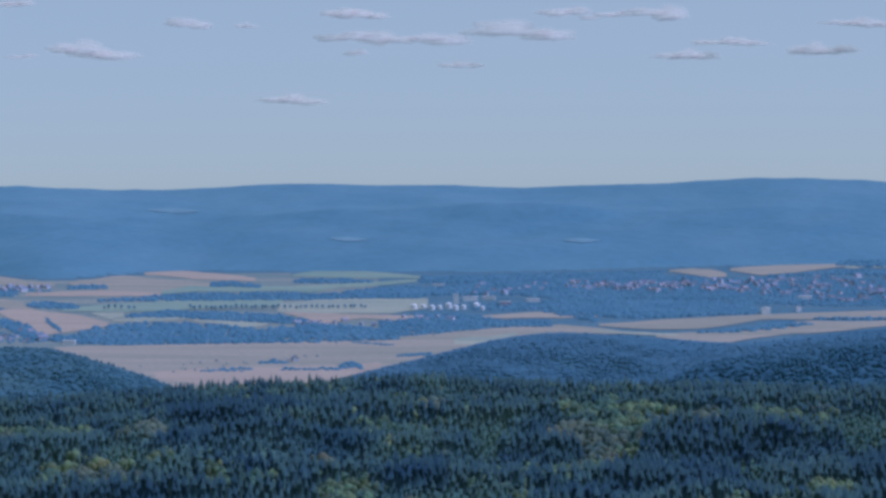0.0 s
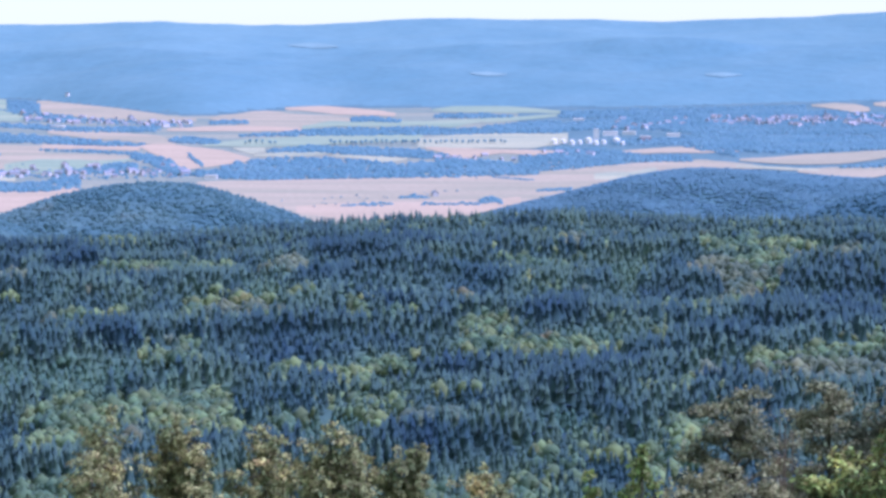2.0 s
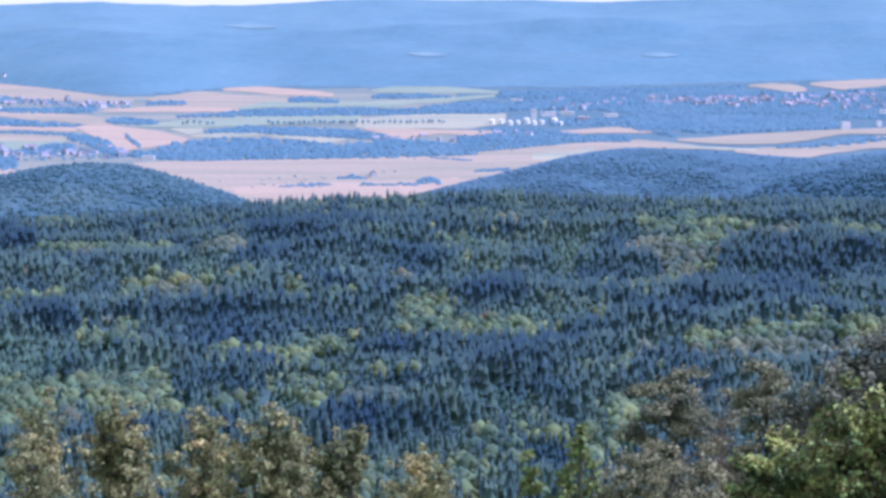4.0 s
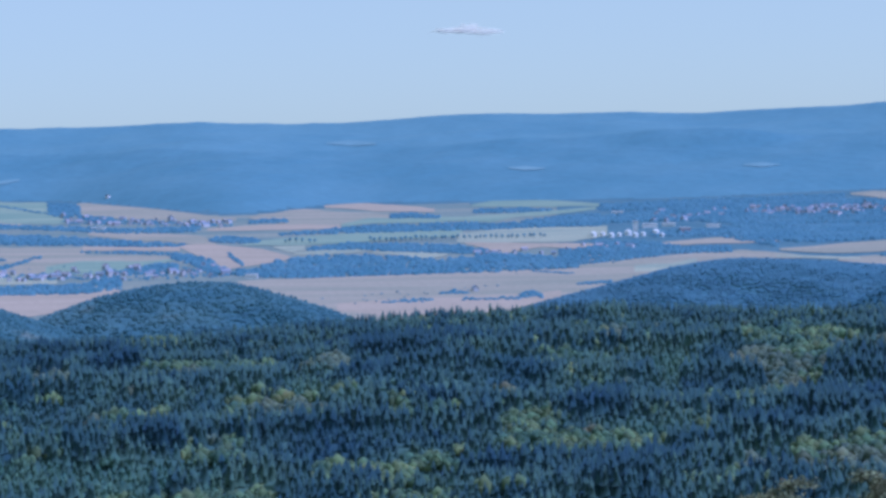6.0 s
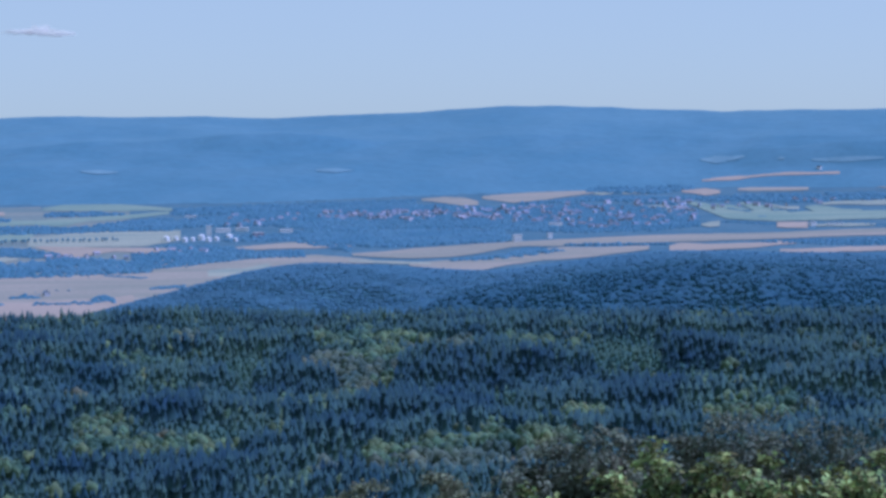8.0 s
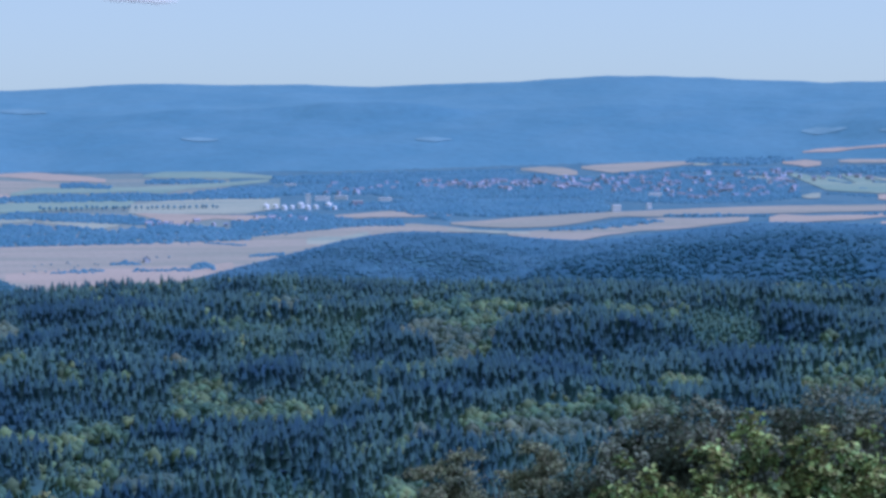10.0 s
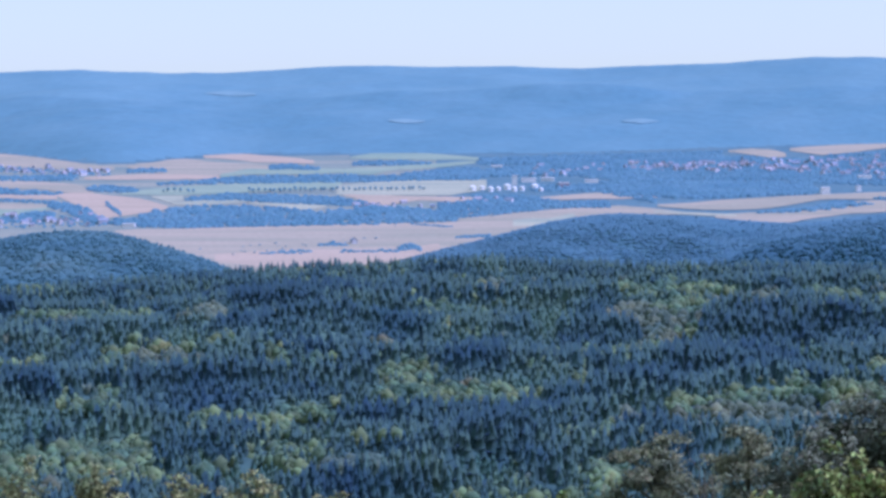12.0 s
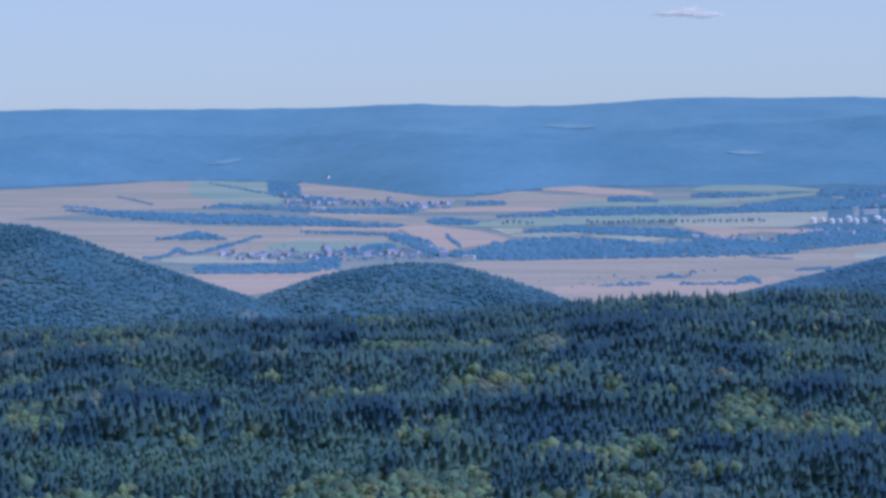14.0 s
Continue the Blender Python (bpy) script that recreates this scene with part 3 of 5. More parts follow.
def canopy_shape(g, heads=7, sprays=40):
    """A broad crown of height and width 1 in a closed wood: several domes, open below, with sprays of leaves over them."""
    tops = [(0.0, 0.0, 0.52, 0.62, 0.46)] + [(g.uniform(0.2, 0.4) * math.cos(q), g.uniform(0.2, 0.4) * math.sin(q), g.uniform(0.38, 0.60), g.uniform(0.26, 0.46), g.uniform(0.18, 0.36)) for q in (math.tau * k / (heads - 1) + g.uniform(-0.4, 0.4) for k in range(heads - 1))]
    v, f = [], []
    for x, y, z, wide, tall in tops:
        lv, lf = low_crown(g)
        f += [tuple(int(k) + len(v) for k in t) for t in lf]
        v += [Vector((x + p[0] * wide, y + p[1] * wide, z + (p[2] - 0.4) * tall)) for p in lv]
    for i in range(sprays):
        x, y, z, wide, tall = tops[i % len(tops)]
        d = Vector(g.normal(0, 1, 3))
        d.z = abs(d.z)
        d.normalize()
        c = Vector((x + d.x * wide * 0.5, y + d.y * wide * 0.5, z + d.z * tall * 0.6))
        n = (d + Vector(g.normal(0, 0.2, 3))).normalized()
        u = n.orthogonal().normalized()
        u.rotate(Matrix.Rotation(g.uniform(0, math.tau), 3, n))
        w, s = n.cross(u), 0.07 * g.uniform(0.7, 1.3)
        b = len(v)
        v += [c - u * s, c + w * s * 0.8, c + u * s, c - w * s * 0.8]
        f += [(b, b + 1, b + 2), (b, b + 2, b + 3)]
    return np.array([tuple(p) for p in v]), np.array(f)


GEN = np.random.default_rng(21)
SPRUCES = [spruce_shape(GEN, 5, 3 if i < 10 else 4, 0.7) for i in range(20)]
CROWNS = [canopy_shape(GEN) for _ in range(12)]
SMALL_SPRUCES = [spruce_shape(GEN, 5, 2) for _ in range(5)]
HEADS = [low_crown(GEN) for _ in range(10)]

# stands that differ from the old spruces round them: degrees right, degrees above the level, half widths, kind; the
# dark kind paints shaded stand edges
STANDS = [
    (-4.88, -5.46, 1.55, 0.34, "dark"),
    (-3.99, -5.82, 0.90, 0.26, "dark"),
    (-15.48, -6.50, 1.55, 0.28, "dark"),
    (-0.55, -6.33, 0.71, 0.17, "dark"),
    (-7.22, -6.93, 1.55, 0.39, "dark"),
    (-17.24, -5.67, 0.84, 0.34, "dark"),
    (-5.14, -4.81, 1.68, 0.21, "dark"),
    (-12.50, -4.95, 2.06, 0.21, "dark"),
    (-10.97, -6.64, 0.77, 0.28, "dark"),
    (-1.95, -7.61, 1.93, 0.23, "dark"),
    (-6.20, -7.98, 0.64, 0.18, "dark"),
    (-5.72, -6.91, 1.42, 0.31, "dark"),
    (2.30, -5.72, 1.16, 0.21, "dark"),
    (5.74, -5.69, 1.29, 0.39, "dark"),
    (3.21, -7.76, 0.77, 0.13, "dark"),
    (-3.92, -9.47, 0.77, 0.39, "dark"),
    (-0.01, -7.79, 1.68, 0.28, "dark"),
    (-8.71, -9.29, 0.52, 0.39, "dark"),
    (3.08, -6.74, 1.03, 0.18, "dark"),
    (5.50, -6.46, 1.55, 0.18, "dark"),
    (-7.16, -9.31, 0.77, 0.52, "dark"),
    (7.69, -5.56, 1.16, 0.31, "dark"),
    (10.13, -6.06, 0.90, 0.34, "dark"),
    (11.27, -5.03, 1.16, 0.28, "dark"),
    (4.47, -6.33, 0.77, 0.31, "dark"),
    (10.64, -7.07, 0.77, 0.26, "dark"),
    (5.63, -5.69, 0.77, 0.26, "dark"),
    (-11.23, -6.20, 0.58, 0.12, "broad"),
    (-10.34, -6.16, 0.28, 0.12, "broad"),
    (-9.82, -5.31, 0.31, 0.13, "tan"),
    (-8.73, -5.19, 0.26, 0.12, "broad"),
    (-6.61, -5.12, 0.26, 0.13, "tan"),
    (-5.20, -6.21, 0.32, 0.32, "broad"),
    (-7.78, -6.12, 1.16, 0.17, "tan"),
    (-4.17, -6.28, 0.52, 0.19, "broad"),
    (-5.99, -7.68, 1.42, 0.36, "broad"),
    (-9.09, -8.16, 1.22, 0.34, "broad"),
    (-11.01, -8.25, 0.77, 0.21, "broad"),
    (-12.28, -8.38, 0.58, 0.28, "broad"),
    (-12.16, -9.02, 0.84, 0.34, "broad"),
    (-3.39, -8.47, 0.77, 0.19, "tan"),
    (-2.22, -6.51, 0.71, 0.26, "broad"),
    (-0.86, -6.96, 2.06, 0.21, "broad"),
    (3.45, -5.39, 1.10, 0.46, "tan"),
    (3.57, -4.66, 1.80, 0.13, "broad"),
    (-0.15, -4.64, 0.26, 0.19, "tan"),
    (5.51, -6.96, 0.71, 0.14, "broad"),
    (4.23, -7.04, 0.28, 0.10, "broad"),
    (6.90, -6.90, 0.52, 0.18, "broad"),
    (5.13, -7.54, 1.68, 0.34, "tan"),
    (3.08, -7.41, 0.58, 0.19, "tan"),
    (2.12, -7.91, 0.97, 0.13, "broad"),
    (-1.83, -8.34, 0.28, 0.14, "broad"),
    (1.28, -8.07, 0.45, 0.12, "broad"),
    (2.32, -8.70, 0.64, 0.21, "broad"),
    (1.94, -9.47, 0.77, 0.23, "broad"),
    (-1.37, -10.21, 1.35, 0.21, "broad"),
    (-12.05, -10.10, 1.16, 0.34, "broad"),
    (-3.66, -10.49, 0.58, 0.18, "broad"),
    (-6.52, -10.47, 3.09, 0.39, "broad"),
    (-11.64, -7.70, 1.42, 0.36, "young"),
    (-5.73, -8.81, 1.42, 0.34, "young"),
    (-7.13, -5.59, 0.64, 0.18, "young"),
    (1.27, -5.35, 0.90, 0.36, "young"),
    (0.37, -6.76, 0.77, 0.21, "young"),
    (-0.53, -8.57, 1.03, 0.39, "young"),
    (-16.91, -4.75, 0.62, 0.09, "broad"),
    (-18.90, -5.27, 0.36, 0.15, "tan"),
    (-17.17, -5.19, 0.28, 0.19, "tan"),
    (-16.19, -5.15, 0.28, 0.18, "tan"),
    (-13.08, -5.32, 0.45, 0.18, "tan"),
    (-9.92, -5.40, 0.44, 0.15, "tan"),
    (-11.23, -6.22, 0.64, 0.10, "broad"),
    (-10.45, -6.18, 0.28, 0.08, "broad"),
    (-18.40, -6.65, 0.77, 0.26, "broad"),
    (-17.07, -6.22, 0.71, 0.10, "tan"),
    (-15.37, -7.51, 4.25, 0.57, "young"),
    (-10.86, -7.48, 1.93, 0.34, "young"),
    (-14.83, -5.86, 1.16, 0.31, "young"),
    (-13.68, -6.56, 1.35, 0.23, "young"),
    (-11.00, -8.12, 1.29, 0.26, "broad"),
    (-9.05, -8.34, 1.16, 0.39, "broad"),
    (-16.67, -8.55, 2.45, 0.21, "broad"),
    (-11.65, -8.68, 0.77, 0.26, "broad"),
    (4.21, -5.58, 0.52, 0.15, "broad"),
    (3.95, -5.06, 0.64, 0.23, "broad"),
    (5.63, -4.91, 0.77, 0.19, "tan"),
    (7.82, -6.89, 0.84, 0.17, "broad"),
    (5.50, -7.02, 0.71, 0.17, "broad"),
    (4.27, -7.15, 0.39, 0.13, "broad"),
    (7.31, -7.42, 1.80, 0.34, "tan"),
    (6.92, -6.07, 0.41, 0.34, "young"),
    (9.24, -5.81, 0.23, 0.28, "young"),
    (11.98, -6.32, 0.52, 0.13, "broad"),
    (12.61, -6.22, 0.52, 0.13, "broad"),
    (13.32, -6.02, 0.32, 0.19, "broad"),
    (8.72, -6.40, 0.54, 0.14, "broad"),
    (10.38, -5.03, 1.68, 0.46, "young"),
    (11.91, -5.53, 1.29, 0.26, "young"),
]


def sown(r0, r1, a0, a1, gap, g):
    """Points over a stretch of land, about that far from one another: degrees, metres."""
    rows = max(1, int((r1 - r0) / gap))
    az, rr = [], []
    for i in range(rows):
        r = r0 + (i + 0.5) * gap
        n = int(r * radians(a1 - a0) / gap)
        az.append(a0 + (np.arange(n) + g.uniform(0, 1) + g.uniform(-0.42, 0.42, n)) * (a1 - a0) / n)
        rr.append(r + g.uniform(-0.42, 0.42, n) * gap)
    return np.concatenate(az), np.concatenate(rr)


NEAR_TREES = []


def stand_height(x, y, r):
    """How tall the old spruces stand, in metres."""
    return 15.0 + 3.2 * np.tanh(5 * waves(x * 0.45, y, 120, 77)) * np.clip((1500 - r) / 60, 0, 1)


def gap_sheet(g):
    """A rough sheet added under the tips of the trees, so that the gaps between them don't go dark."""
    az, r = np.meshgrid(np.arange(-20.5, 17.6, 0.25), np.arange(690, 1530, 5.0))
    r = r + g.uniform(-1.5, 1.5, r.shape)
    x, y = r * np.sin(np.radians(az)), r * np.cos(np.radians(az))
    high = 0.45 * stand_height(x, y, r)
    top = np.degrees(np.arctan2(land(az, r) + 13, r))
    for a, e, da, de, name in STANDS:
        inside = np.clip(1.6 - ((az - a) / da) ** 2 - ((top - e) / de) ** 2, 0, 1)
        high = high + inside * ((3.0 if name == "young" else 8.0 if name == "dark" else 5.0) - high)
    co = place(az, r, high + g.normal(0, 0.8, r.shape)).reshape(-1, 3)
    ix = np.arange(r.size).reshape(r.shape)
    quads = np.stack([ix[:-1, :-1], ix[:-1, 1:], ix[1:, 1:], ix[1:, :-1]], -1).reshape(-1, 4)[:, ::-1]
    tagged(new("forest_gap_sheet", mesh_of("forest_gap_sheet", co, None, SPRUCE, quads, flat=False)), "rough sheet added under the spruce tips to keep the gaps light", "undergrowth", kind="stuff")


def plateau_forest():
    g = np.random.default_rng(5)
    near, far = sown(690, 950, -20.5, 15, 4.1, g), sown(950, 1545, -20.5, 17.5, 4.7, g)
    az, r = np.concatenate([near[0], far[0]]), np.concatenate([near[1], far[1]])
    n = len(az)
    x, y = r * np.sin(np.radians(az)), r * np.cos(np.radians(az))
    top = np.degrees(np.arctan2(land(az, r) + 13, r))
    kinds = ["old", "broad", "tan", "young", "dark"]
    best, kind = np.zeros(n), np.zeros(n, int)
    single = g.uniform(size=n)
    kind[single < 0.04], kind[single > 0.99] = 1, 2
    best[waves(x, y, 130, 31) + 0.25 * g.normal(size=n) > 0.72] = 0.05
    kind[best > 0] = 1
    for a, e, da, de, name in STANDS:
        score = 1.0 - ((az - a) / da) ** 2 - ((top - e) / de) ** 2 + 0.22 * g.normal(size=n)
        kind = np.where(score > best, kinds.index(name), kind)
        best = np.maximum(best, score)
    crowned = (kind == 1) | (kind == 2)
    gap_sheet(g)
    keep = ~crowned | (g.uniform(size=n) < 0.46)
    stand = stand_height(x, y, r)
    high = np.where(crowned, g.uniform(12.5, 17.5, n), np.where(kind == 3, g.uniform(7.5, 11.5, n), stand + np.where(kind == 4, 2.0, 0) + g.normal(0, 1.5, n).clip(-3, 3)))
    wide = np.where(crowned, g.uniform(8.5, 14, n), np.where(kind == 3, g.uniform(3.8, 5.2, n), g.uniform(4.8, 6.6, n) * high / 15))
    wide = wide * np.where(crowned, 1, np.clip(0.8 + (r - 750) / 1000, 0.78, 1))
    front = keep & (az > -12.5) & (az < 8) & (r > 772) & (r < 792)
    for i in np.flatnonzero(front):
        NEAR_TREES.append((bool(crowned[i]), Vector(place(az[i], r[i], -0.3)), high[i], wide[i]))
    keep &= ~front
    for i, (shapes, name, label, m) in enumerate((
            (SPRUCES, "spruce_forest", "dense dark blue-green old spruce forest on the plateau", SPRUCE),
            (CROWNS, "broadleaf_forest", "yellow-green broad-leaved stands among the spruces", LEAVES),
            (CROWNS, "dry_broadleaf_forest", "tan and olive drying broad-leaved stands among the spruces", TAN_LEAVES),
            (SPRUCES, "young_spruce_forest", "lighter green young spruce plantings on the plateau", YOUNG_SPRUCE),
            (SPRUCES, "tall_spruce_forest", "tall spruce stands on the plateau, darkened to paint their shaded edges", SHADED_SPRUCE))):
        s = (kind == i) & keep
        k = int(s.sum())
        co, tri, nrm = scatter(shapes, place(az[s], r[s], -0.5), high[s], wide[s], g.uniform(0, math.tau, k), g.integers(0, len(shapes) // 2, k) + len(shapes) // 2 * (r[s] < 950))
        tagged(new(name, mesh_of(name, co, tri, m, flat=False, leaning=nrm if shapes is SPRUCES else None)), label, "forest", kind="stuff")


plateau_forest()


def hill_woods():
    g = np.random.default_rng(6)
    names = ["long_wooded_hill", "wooded_dome_hill", "low_wooded_hill", "dark_wooded_hill"]
    spans = [(-20.5, -12), (-15, -5.8), (-3.5, 17.5), (4.6, 17.5)]
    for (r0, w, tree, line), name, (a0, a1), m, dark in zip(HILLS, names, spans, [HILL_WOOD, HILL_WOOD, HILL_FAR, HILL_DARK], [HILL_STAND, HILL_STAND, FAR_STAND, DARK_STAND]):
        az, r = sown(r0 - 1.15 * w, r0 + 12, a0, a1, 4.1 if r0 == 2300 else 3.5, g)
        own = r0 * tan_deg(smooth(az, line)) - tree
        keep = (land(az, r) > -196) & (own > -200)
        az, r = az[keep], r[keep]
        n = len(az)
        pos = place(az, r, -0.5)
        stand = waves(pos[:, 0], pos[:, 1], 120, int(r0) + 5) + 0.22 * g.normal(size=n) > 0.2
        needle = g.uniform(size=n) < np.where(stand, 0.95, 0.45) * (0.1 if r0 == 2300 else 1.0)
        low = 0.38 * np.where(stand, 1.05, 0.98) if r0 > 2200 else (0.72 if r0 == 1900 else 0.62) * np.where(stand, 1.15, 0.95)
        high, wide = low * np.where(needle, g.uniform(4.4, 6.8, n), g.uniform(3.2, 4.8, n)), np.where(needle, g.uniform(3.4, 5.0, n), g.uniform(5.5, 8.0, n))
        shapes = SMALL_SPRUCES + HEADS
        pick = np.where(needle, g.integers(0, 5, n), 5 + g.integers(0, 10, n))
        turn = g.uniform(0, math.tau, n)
        for s, what, look_of, cover in ((~stand, "_trees", "dense mixed trees, haze blue painted into their leaves, covering a ", m), (stand, "_spruces", "darker spruce stands among the trees of a ", dark)):
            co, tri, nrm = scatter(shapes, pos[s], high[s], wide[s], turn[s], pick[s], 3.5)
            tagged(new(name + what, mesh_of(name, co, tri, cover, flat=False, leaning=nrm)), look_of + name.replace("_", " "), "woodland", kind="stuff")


hill_woods()


WOOD_SEED = [100]


def wood(*stations, scale=1.0, sparse=1.0):
    """A wood or hedge of the valley: stations of degrees right, top edge of the trees, foot of the front row."""
    WOOD_SEED[0] += 1
    g = np.random.default_rng(WOOD_SEED[0])
    k = np.array(stations)
    a = np.linspace(k[0, 0], k[-1, 0], 30)
    front_e, top_e = smooth(a, k[:, [0, 2]]), smooth(a, k[:, [0, 1]])
    front = np.minimum(spot(a, front_e), foot_of(a) + 10)
    tall = np.clip((front * np.radians(top_e - front_e)).mean(), 1.6, 2.2 + 2.4 * scale)
    back_e = np.maximum(top_e - 0.9 * np.degrees(tall / front), front_e)
    rear = np.minimum(spot(a, back_e), foot_of(a) + 60)
    az, rr = [], []
    for i in range(29):
        wide = radians(a[i + 1] - a[i]) * front[i]
        deep = max(9.0, rear[i] - front[i])
        n = max(1, int(round(wide * deep / (52 * sparse) + g.uniform(-0.5, 0.5))))
        az.append(g.uniform(a[i], a[i + 1], n))
        rr.append(front[i] + g.uniform(0, 1, n) * deep)
    az, rr = np.concatenate(az), np.concatenate(rr)
    n = len(az)
    co, tri, nrm = scatter(HEADS, place(az, rr, -0.8), tall * g.uniform(0.8, 1.3, n), (0.4 + 0.6 * scale) * g.uniform(6, 10, n), g.uniform(0, math.tau, n), g.integers(0, 10, n), 1.2)
    tagged(new("valley_wood", mesh_of("valley_wood", co, tri, PLAIN_WOOD, flat=False, leaning=nrm)), "broad-leaved wood between the valley fields, haze blue painted into it", "woodland", kind="stuff")


wood((-17.67, -2.03, -2.09), (-16.53, -2.06, -2.25), (-15.90, -2.10, -2.33), (-14.63, -2.16, -2.43), (-13.35, -2.21, -2.48), (-12.32, -2.29, -2.51), (-11.42, -2.38, -2.56), (-10.78, -2.43, -2.58), (-10.01, -2.50, -2.59), scale=1.00, sparse=1.00)
wood((-17.67, -1.95, -2.01), (-17.29, -1.95, -2.03), (-16.79, -2.01, -2.08), scale=0.50, sparse=0.80)
wood((-14.50, -2.01, -2.08), (-14.11, -1.94, -2.09), (-13.34, -2.00, -2.13), (-12.32, -2.04, -2.20), (-11.16, -2.11, -2.27), (-9.61, -2.08, -2.26), scale=0.70, sparse=1.00)
wood((-12.34, -1.76, -1.89), (-11.93, -1.82, -2.02), (-11.54, -1.86, -2.00), scale=0.80, sparse=1.00)
wood((-15.60, -2.73, -2.78), (-15.15, -2.65, -2.79), (-14.76, -2.55, -2.80), (-14.44, -2.60, -2.80), (-14.00, -2.76, -2.81), scale=0.90, sparse=0.80)
wood((-12.29, -2.62, -2.67), (-11.43, -2.62, -2.71), (-10.14, -2.69, -2.80), (-9.82, -2.75, -2.85), scale=0.60, sparse=0.80)
wood((-15.86, -3.11, -3.23), (-15.41, -3.08, -3.18), (-15.13, -2.92, -3.11), (-14.77, -3.05, -3.13), (-14.28, -2.91, -3.06), scale=0.70, sparse=0.80)
wood((-14.26, -2.91, -3.06), (-13.74, -2.79, -2.91), (-13.20, -2.65, -2.76), scale=0.50, sparse=0.80)
wood((-14.71, -3.34, -3.57), (-14.01, -3.30, -3.58), (-12.98, -3.32, -3.60), (-12.34, -3.30, -3.60), (-11.44, -3.16, -3.52), scale=0.80, sparse=0.90)
wood((-14.36, -1.47, -1.52), (-13.72, -1.60, -1.66), (-13.02, -1.72, -1.79), (-12.66, -1.81, -1.86), scale=0.50, sparse=0.80)
wood((-16.43, -1.76, -1.80), (-16.02, -1.84, -1.89), (-15.62, -1.95, -2.00), scale=0.45, sparse=0.80)
wood((-10.27, -2.69, -2.85), (-9.75, -2.74, -3.06), (-9.37, -2.86, -3.22), (-9.18, -3.07, -3.26), scale=0.90, sparse=0.90)
wood((-11.43, -3.04, -3.19), (-10.66, -2.92, -3.20), (-10.14, -2.90, -3.18), scale=0.80, sparse=0.90)
wood((-9.39, -2.37, -2.50), (-9.04, -2.32, -2.53), (-8.46, -2.38, -2.56), (-8.27, -2.44, -2.54), scale=0.80, sparse=0.90)
wood((-8.48, -1.98, -2.10), (-8.07, -1.96, -2.10), (-7.62, -1.98, -2.11), scale=0.70, sparse=0.90)
wood((-5.30, -1.93, -2.06), (-4.85, -1.89, -2.06), (-4.15, -1.97, -2.09), scale=0.70, sparse=0.90)
wood((-3.38, -1.85, -1.98), (-2.42, -1.83, -1.99), (-1.60, -1.89, -1.97), scale=0.70, sparse=0.90)
wood((-7.81, -2.30, -2.39), (-6.39, -2.18, -2.38), (-5.62, -2.16, -2.38), (-3.70, -2.14, -2.37), (-2.93, -2.19, -2.37), (-1.79, -2.06, -2.34), (-0.52, -1.99, -2.34), scale=0.80, sparse=1.00)
wood((-7.17, -2.64, -2.75), (-6.27, -2.54, -2.76), (-5.63, -2.57, -2.80), (-4.47, -2.61, -2.87), (-3.70, -2.64, -2.90), (-2.94, -2.84, -3.01), scale=0.80, sparse=1.00)
wood((-9.05, -3.13, -3.26), (-8.47, -3.05, -3.34), (-8.08, -2.93, -3.34), (-7.30, -2.80, -3.38), (-6.27, -2.81, -3.37), (-5.63, -2.83, -3.37), (-4.35, -2.97, -3.35), (-3.07, -2.85, -3.35), (-2.43, -2.88, -3.32), (-1.03, -3.00, -3.28), scale=0.90, sparse=1.00)
wood((-8.98, -2.68, -2.86), (-8.85, -2.82, -2.94), (-8.66, -2.95, -3.08), scale=0.50, sparse=0.80)
wood((-4.16, -3.77, -3.82), (-3.84, -3.67, -3.82), (-3.52, -3.77, -3.82), scale=0.50, sparse=0.90)
wood((-3.65, -3.86, -3.98), (-2.95, -3.87, -3.97), (-2.28, -3.84, -3.97), scale=0.50, sparse=0.90)
wood((-2.37, -3.80, -3.95), (-2.08, -3.70, -3.95), (-1.86, -3.81, -3.95), scale=0.60, sparse=0.90)
wood((-5.51, -3.91, -3.99), (-4.61, -3.85, -3.99), (-4.36, -3.88, -3.97), scale=0.45, sparse=1.30)
wood((-1.04, -3.58, -3.66), (-0.66, -3.53, -3.66), (-0.28, -3.53, -3.64), scale=0.50, sparse=1.00)
wood((-2.05, -3.30, -3.35), (-1.16, -3.35, -3.42), scale=0.30, sparse=4.00)
wood((-1.86, -2.11, -2.22), (-0.31, -2.04, -2.27), (0.98, -1.91, -2.24), (2.78, -1.96, -2.34), (4.07, -2.16, -2.47))
wood((2.27, -2.34, -2.54), (3.43, -2.45, -2.75), (4.71, -2.31, -2.75), (7.01, -2.35, -2.66))
wood((1.95, -1.95, -2.11), (2.72, -2.28, -2.58), (4.01, -2.30, -2.79), (5.30, -2.39, -2.75), (7.10, -2.47, -2.67))
wood((5.80, -3.04, -3.12), (6.84, -2.93, -3.08), (7.61, -2.76, -3.01), (8.38, -2.84, -2.90))
wood((8.38, -2.72, -2.79), (9.53, -2.68, -2.78), (10.81, -2.72, -2.79))
wood((7.37, -1.75, -1.83), (9.16, -1.62, -1.77), (10.94, -1.64, -1.87))
wood((8.91, -1.41, -1.57), (10.44, -1.38, -1.62), (11.30, -1.40, -1.50))
wood((10.44, -1.64, -1.74), (11.60, -1.66, -1.78), (12.50, -1.60, -1.80), (13.40, -1.60, -1.85), (14.40, -1.58, -1.80), (16.20, -1.58, -1.78), (17.80, -1.58, -1.80), sparse=1.6)
wood((12.00, -2.21, -2.27), (12.70, -2.24, -2.32), (13.15, -2.26, -2.34), scale=0.5, sparse=1.0)
wood((12.10, -1.92, -1.97), (12.60, -2.00, -2.05), scale=0.4, sparse=1.0)
